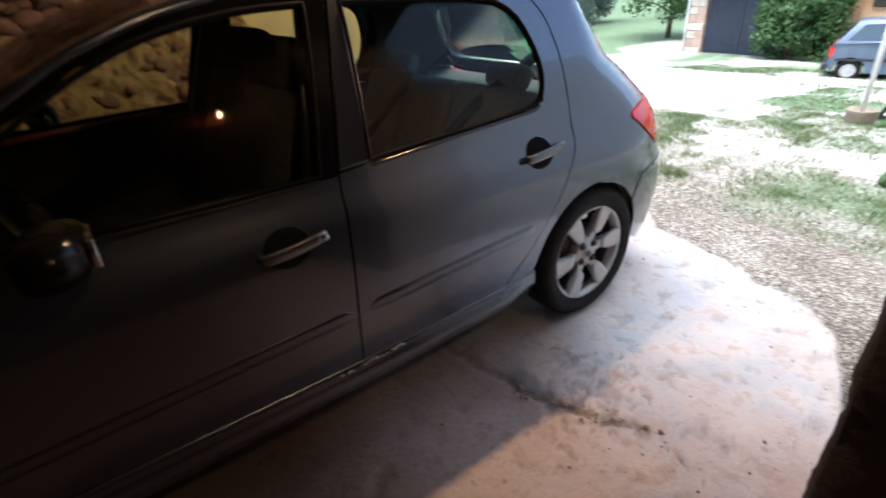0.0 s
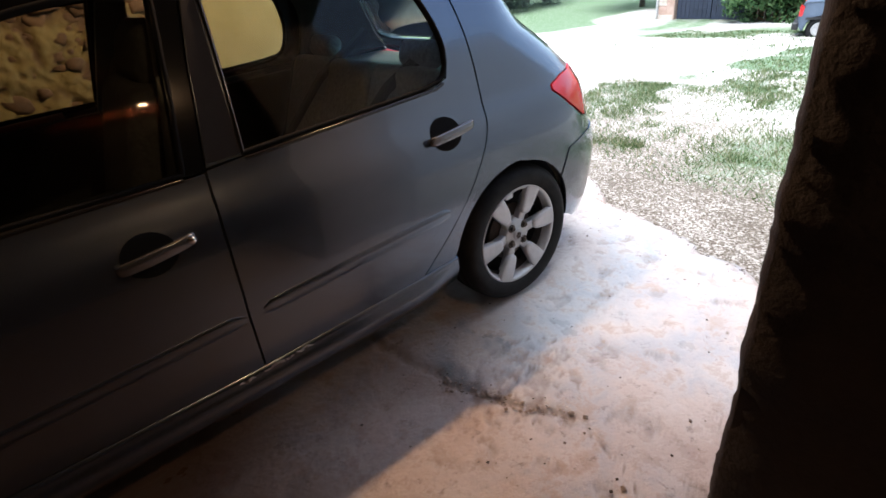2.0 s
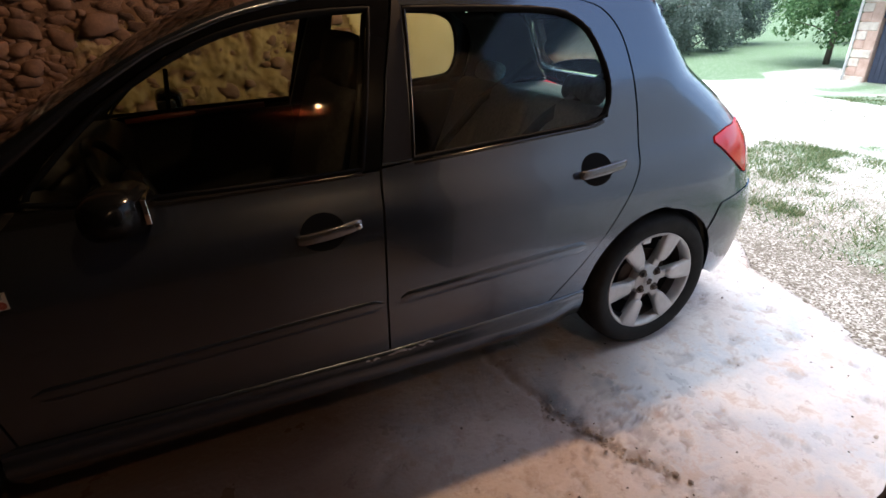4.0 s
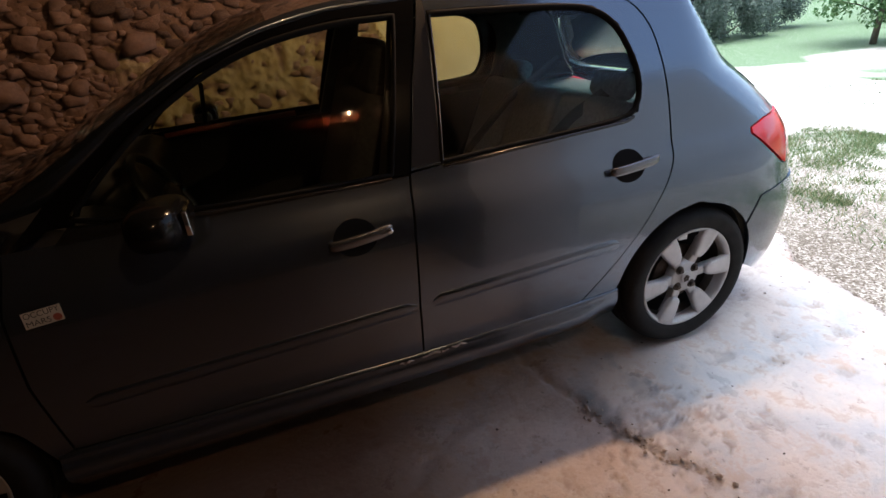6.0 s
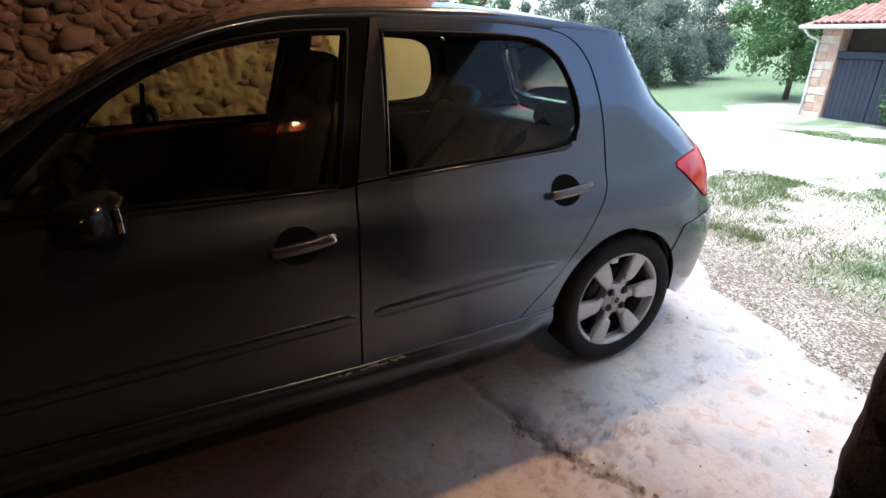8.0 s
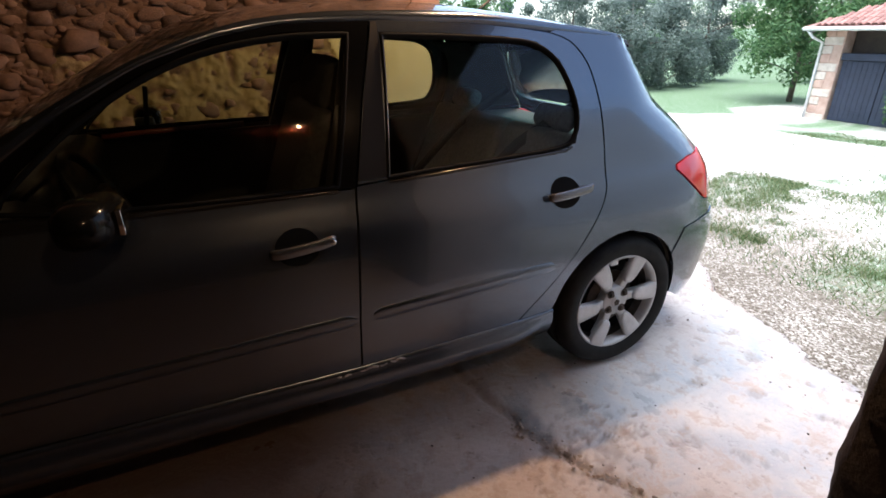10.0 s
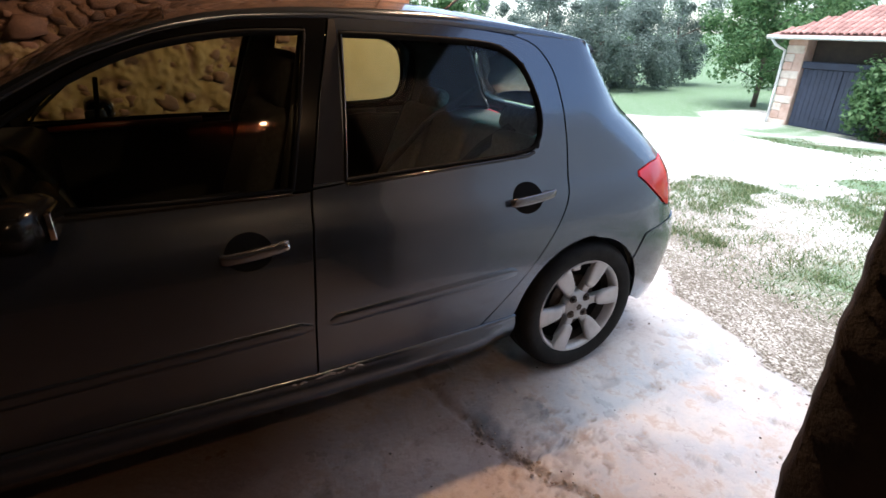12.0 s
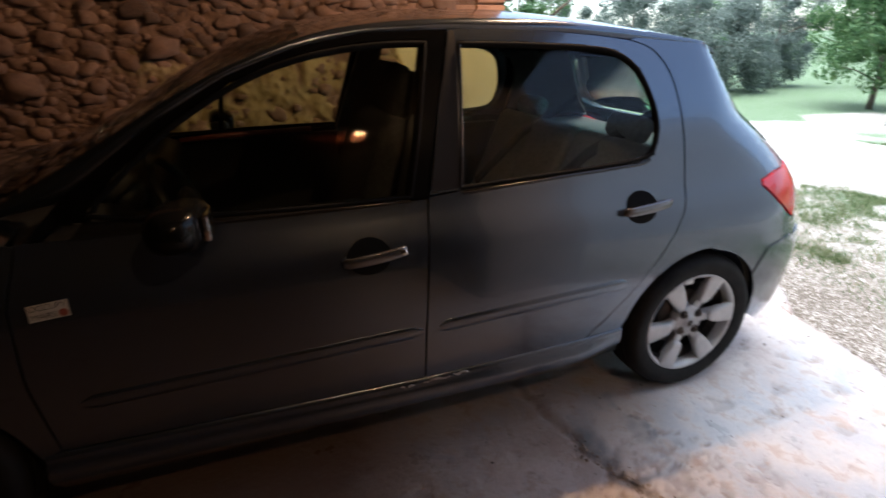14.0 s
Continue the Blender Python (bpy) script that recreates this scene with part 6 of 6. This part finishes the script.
for y0, dx in ((0.22, -0.13), (0.96, 0.0)):
    tilt = Matrix.Translation((-1.25 + dx, 0, 0.52)) @ Matrix.Rotation(radians(20), 4, "Y") @ Matrix.Translation((1.25, 0, -0.52))
    cushion("front_seat_cushion", (-1.78, y0, 0.40), (-1.22, y0 + 0.52, 0.56), 0.06, DARKFABRIC)
    cushion("front_seat_back", (-1.29, y0 + 0.0, 0.50), (-1.14, y0 + 0.52, 1.21), 0.06, DARKFABRIC, tilt)
    cushion("headrest", (-1.26, y0 + 0.08, 1.19), (-1.13, y0 + 0.45, 1.365), 0.045, DARKFABRIC, tilt)
    for yy in (y0 + 0.2, y0 + 0.32):
        bm = bmesh.new()
        tube(bm, [tilt @ Vector((-1.25, yy, 1.06)), tilt @ Vector((-1.25, yy, 1.18))], 0.007, 8)
        part("headrest_rod", bm, CHROME, car)
tilt = Matrix.Translation((-0.30, 0, 0.5)) @ Matrix.Rotation(radians(24), 4, "Y") @ Matrix.Translation((0.30, 0, -0.5))
cushion("rear_bench_cushion", (-0.86, 0.20, 0.38), (-0.30, 1.50, 0.55), 0.06, FABRIC)
for y0, y1 in ((0.19, 0.70), (0.71, 1.10), (1.11, 1.51)):
    cushion("rear_seat_back", (-0.40, y0, 0.48), (-0.25, y1, 1.03), 0.05, FABRIC, tilt, "grey fabric rear backrest")
for yc in (0.44, 1.29):
    cushion("rear_headrest", (-0.37, yc - 0.12, 1.03), (-0.28, yc + 0.12, 1.14), 0.04, FABRIC, tilt)
for yc in (0.60, 1.20):
    bm = bmesh.new()
    pts = [Vector((0.0, yc - 0.25, 1.12)), Vector((-0.22, yc - 0.10, 0.93)), Vector((-0.40, yc + 0.12, 0.62))]
    rows = []
    for p in pts:
        rows.append([bm.verts.new(p + Vector((-0.02, 0.022, 0.016))), bm.verts.new(p + Vector((-0.02, -0.022, -0.016))), bm.verts.new(p + Vector((-0.017, -0.022, -0.016))), bm.verts.new(p + Vector((-0.017, 0.022, 0.016)))])
    for a, b in zip(rows, rows[1:]):
        for k in range(4):
            bm.faces.new((a[k], a[(k + 1) % 4], b[(k + 1) % 4], b[k]))
    bmesh.ops.recalc_face_normals(bm, faces=bm.faces)
    part("seat_belt", bm, BLACK, car, "black seat belt")
bm = bmesh.new()
box(bm, (-2.35, 0.14, 0.55), (-1.95, CAR_W - 0.14, 0.96), 0.07)
part("dashboard", bm, BLACK, car)
bm = bmesh.new()
box(bm, (-2.13, 0.33, 0.90), (-1.93, 0.66, 1.02), 0.05)
part("instrument_hood", bm, BLACK, car)
bm = bmesh.new()
m_ = Matrix.Translation((-1.84, 0.48, 0.88)) @ Matrix.Rotation(radians(-25), 4, "Y") @ Matrix.Rotation(radians(90), 4, "Z")
lathe(bm, [(0.185 + 0.016 * math.cos(q * math.tau / 8), 0.016 * math.sin(q * math.tau / 8)) for q in range(9)], 32, m_)
part("steering_wheel", bm, BLACK, car)
bm = bmesh.new()
box(bm, (-0.05, -0.04, -0.06), (0.05, 0.0, 0.06), 0.02, m_)
tube(bm, [m_ @ Vector((-0.18, 0, 0)), m_ @ Vector((0.18, 0, 0))], 0.016, 8)
part("steering_boss", bm, BLACK, car)

# ---- door mirrors ----
for far in (False, True):
    sg = (lambda y: CAR_W - y) if far else (lambda y: y)
    bm = bmesh.new()
    rows = []
    n = 12
    for i in range(n + 1):
        u = i / n
        y = 0.03 - 0.215 * u
        r = math.sqrt(max(0.02, 1 - abs(2 * (u - 0.45) / 1.12) ** 3.0))
        ring = []
        for k in range(16):
            a = k * math.tau / 16
            cx, cz = math.cos(a), math.sin(a)
            ring.append(bm.verts.new((-1.765 + 0.066 * r * math.copysign(abs(cx) ** 0.75, cx) - 0.03 * u, sg(y), 0.996 + 0.060 * r * math.copysign(abs(cz) ** 0.75, cz) - 0.012 * (1 - u))))
        rows.append(ring)
    for a, b in zip(rows, rows[1:]):
        for k in range(16):
            bm.faces.new((a[k], a[(k + 1) % 16], b[(k + 1) % 16], b[k]))
    bm.faces.new(rows[0])
    bm.faces.new(rows[-1][::-1])
    bmesh.ops.recalc_face_normals(bm, faces=bm.faces)
    # gloss black stands for body paint in shade
    hs = part("door_mirror", bm, GLOSSBLACK, car, "door mirror housing, black in place of shaded body colour")
    bm = bmesh.new()
    box(bm, (-1.722, min(sg(-0.125), sg(-0.02)), 0.962), (-1.709, max(sg(-0.125), sg(-0.02)), 1.022), 0.002)
    part("mirror_glass", bm, CHROME, hs)
    bm = bmesh.new()
    box(bm, (-1.83, min(sg(0.0), sg(0.08)), 0.945), (-1.74, max(sg(0.0), sg(0.08)), 1.0), 0.015)
    part("mirror_foot", bm, BLACK, hs)

# quarter-light bar in the far front window
bm = bmesh.new()
pts = [skin(-1.775 + 0.035 * k / 4, 0.965 + 0.20 * k / 4, -0.012) for k in range(5)]
tube(bm, [(p.x, CAR_W - p.y, p.z) for p in pts], 0.011, 8)
part("quarter_light_bar", bm, MATTBLACK, car)

# aerial on the roof
bm = bmesh.new()
tube(bm, [(-0.28, CAR_W / 2, z_top(-0.28) + 0.045), (-0.24, CAR_W / 2, z_top(-0.28) + 0.075), (0.02, CAR_W / 2, z_top(-0.28) + 0.26)], [0.014, 0.006, 0.003], 8)
part("aerial", bm, BLACK, car)
# bright guide line at the front of the rear window
seal("window_guide", [(-1.002 + 0.057 * (z - 0.972) / 0.416, z) for z in (0.975, 1.05, 1.15, 1.25, 1.38)], 0.006, SATIN, 0.003, closed=False)
# scuff on the sill under the centre pillar
SCUFF = noise_mat("bare_scraped_metal", [(0.3, (0.30, 0.29, 0.28)), (0.8, (0.60, 0.58, 0.55))], 40, 0.3, 0.5, 200, 0.8)
bm = bmesh.new()
for s0, s1, z0 in ((-1.16, -1.06, 0.318), (-1.05, -0.99, 0.322), (-1.24, -1.19, 0.312)):
    rows = []
    for i in range(7):
        u = i / 6
        s = s0 + (s1 - s0) * u
        w = 0.005 * math.sin(math.pi * (u * 0.9 + 0.05)) + 0.001
        zz = z0 + 0.004 * math.sin(9 * u + s0 * 40)
        rows.append([bm.verts.new(skin(s, zz - w, 0.0068)), bm.verts.new(skin(s, zz, 0.0095)), bm.verts.new(skin(s, zz + w, 0.0068))])
    for a, b in zip(rows, rows[1:]):
        for k in range(2):
            bm.faces.new((a[k], a[k + 1], b[k + 1], b[k]))
bmesh.ops.recalc_face_normals(bm, faces=bm.faces)
part("sill_scuff", bm, SCUFF, car, "scraped and dented sill edge")

# ---- sticker on the front door ----
STICK = noise_mat("grey_white_sticker", [(0.3, (0.40, 0.39, 0.38)), (0.8, (0.55, 0.54, 0.53))], 20, 0.6, 0.05, 90)
INK = mat("sticker_ink", (0.02, 0.02, 0.025), 0.6)
bm = panel_bm([(-2.163, 0.765), (-2.163, 0.808), (-2.075, 0.815), (-2.075, 0.772)], 0.002, 0, 0.03)
stk = part("sticker", bm, STICK, car, "small grey bumper sticker with dark lettering")
for word, zz, size in (("OCCUPY", 0.792, 0.0205), ("MARS", 0.7705, 0.0205)):
    cu = bpy.data.curves.new("lettering", "FONT")
    cu.body, cu.size, cu.extrude = word, size, 0.0003
    tmp = new("lettering", cu)
    dg = bpy.context.evaluated_depsgraph_get()
    me = bpy.data.meshes.new_from_object(tmp.evaluated_get(dg))
    bpy.data.objects.remove(tmp)
    me.materials.clear()
    me.materials.append(INK)
    wd = max(v.co.x for v in me.vertices)
    full = 0.080 if word == "OCCUPY" else 0.056
    for v in me.vertices:
        a, b = v.co.x / wd * full, v.co.y
        v.co = skin(-2.159 + a, zz + b + 0.08 * a, 0.0035)
    o = new("lettering", me)
    o.parent = stk
bm = bmesh.new()
lathe(bm, [(0.0005, 0.0), (0.010, 0.0)], 16)
for v in bm.verts:
    v.co = skin(-2.088 + v.co.x, 0.783 + v.co.z, 0.0035)
part("dot", bm, mat("dull_red_ink", (0.25, 0.06, 0.04), 0.6), stk)
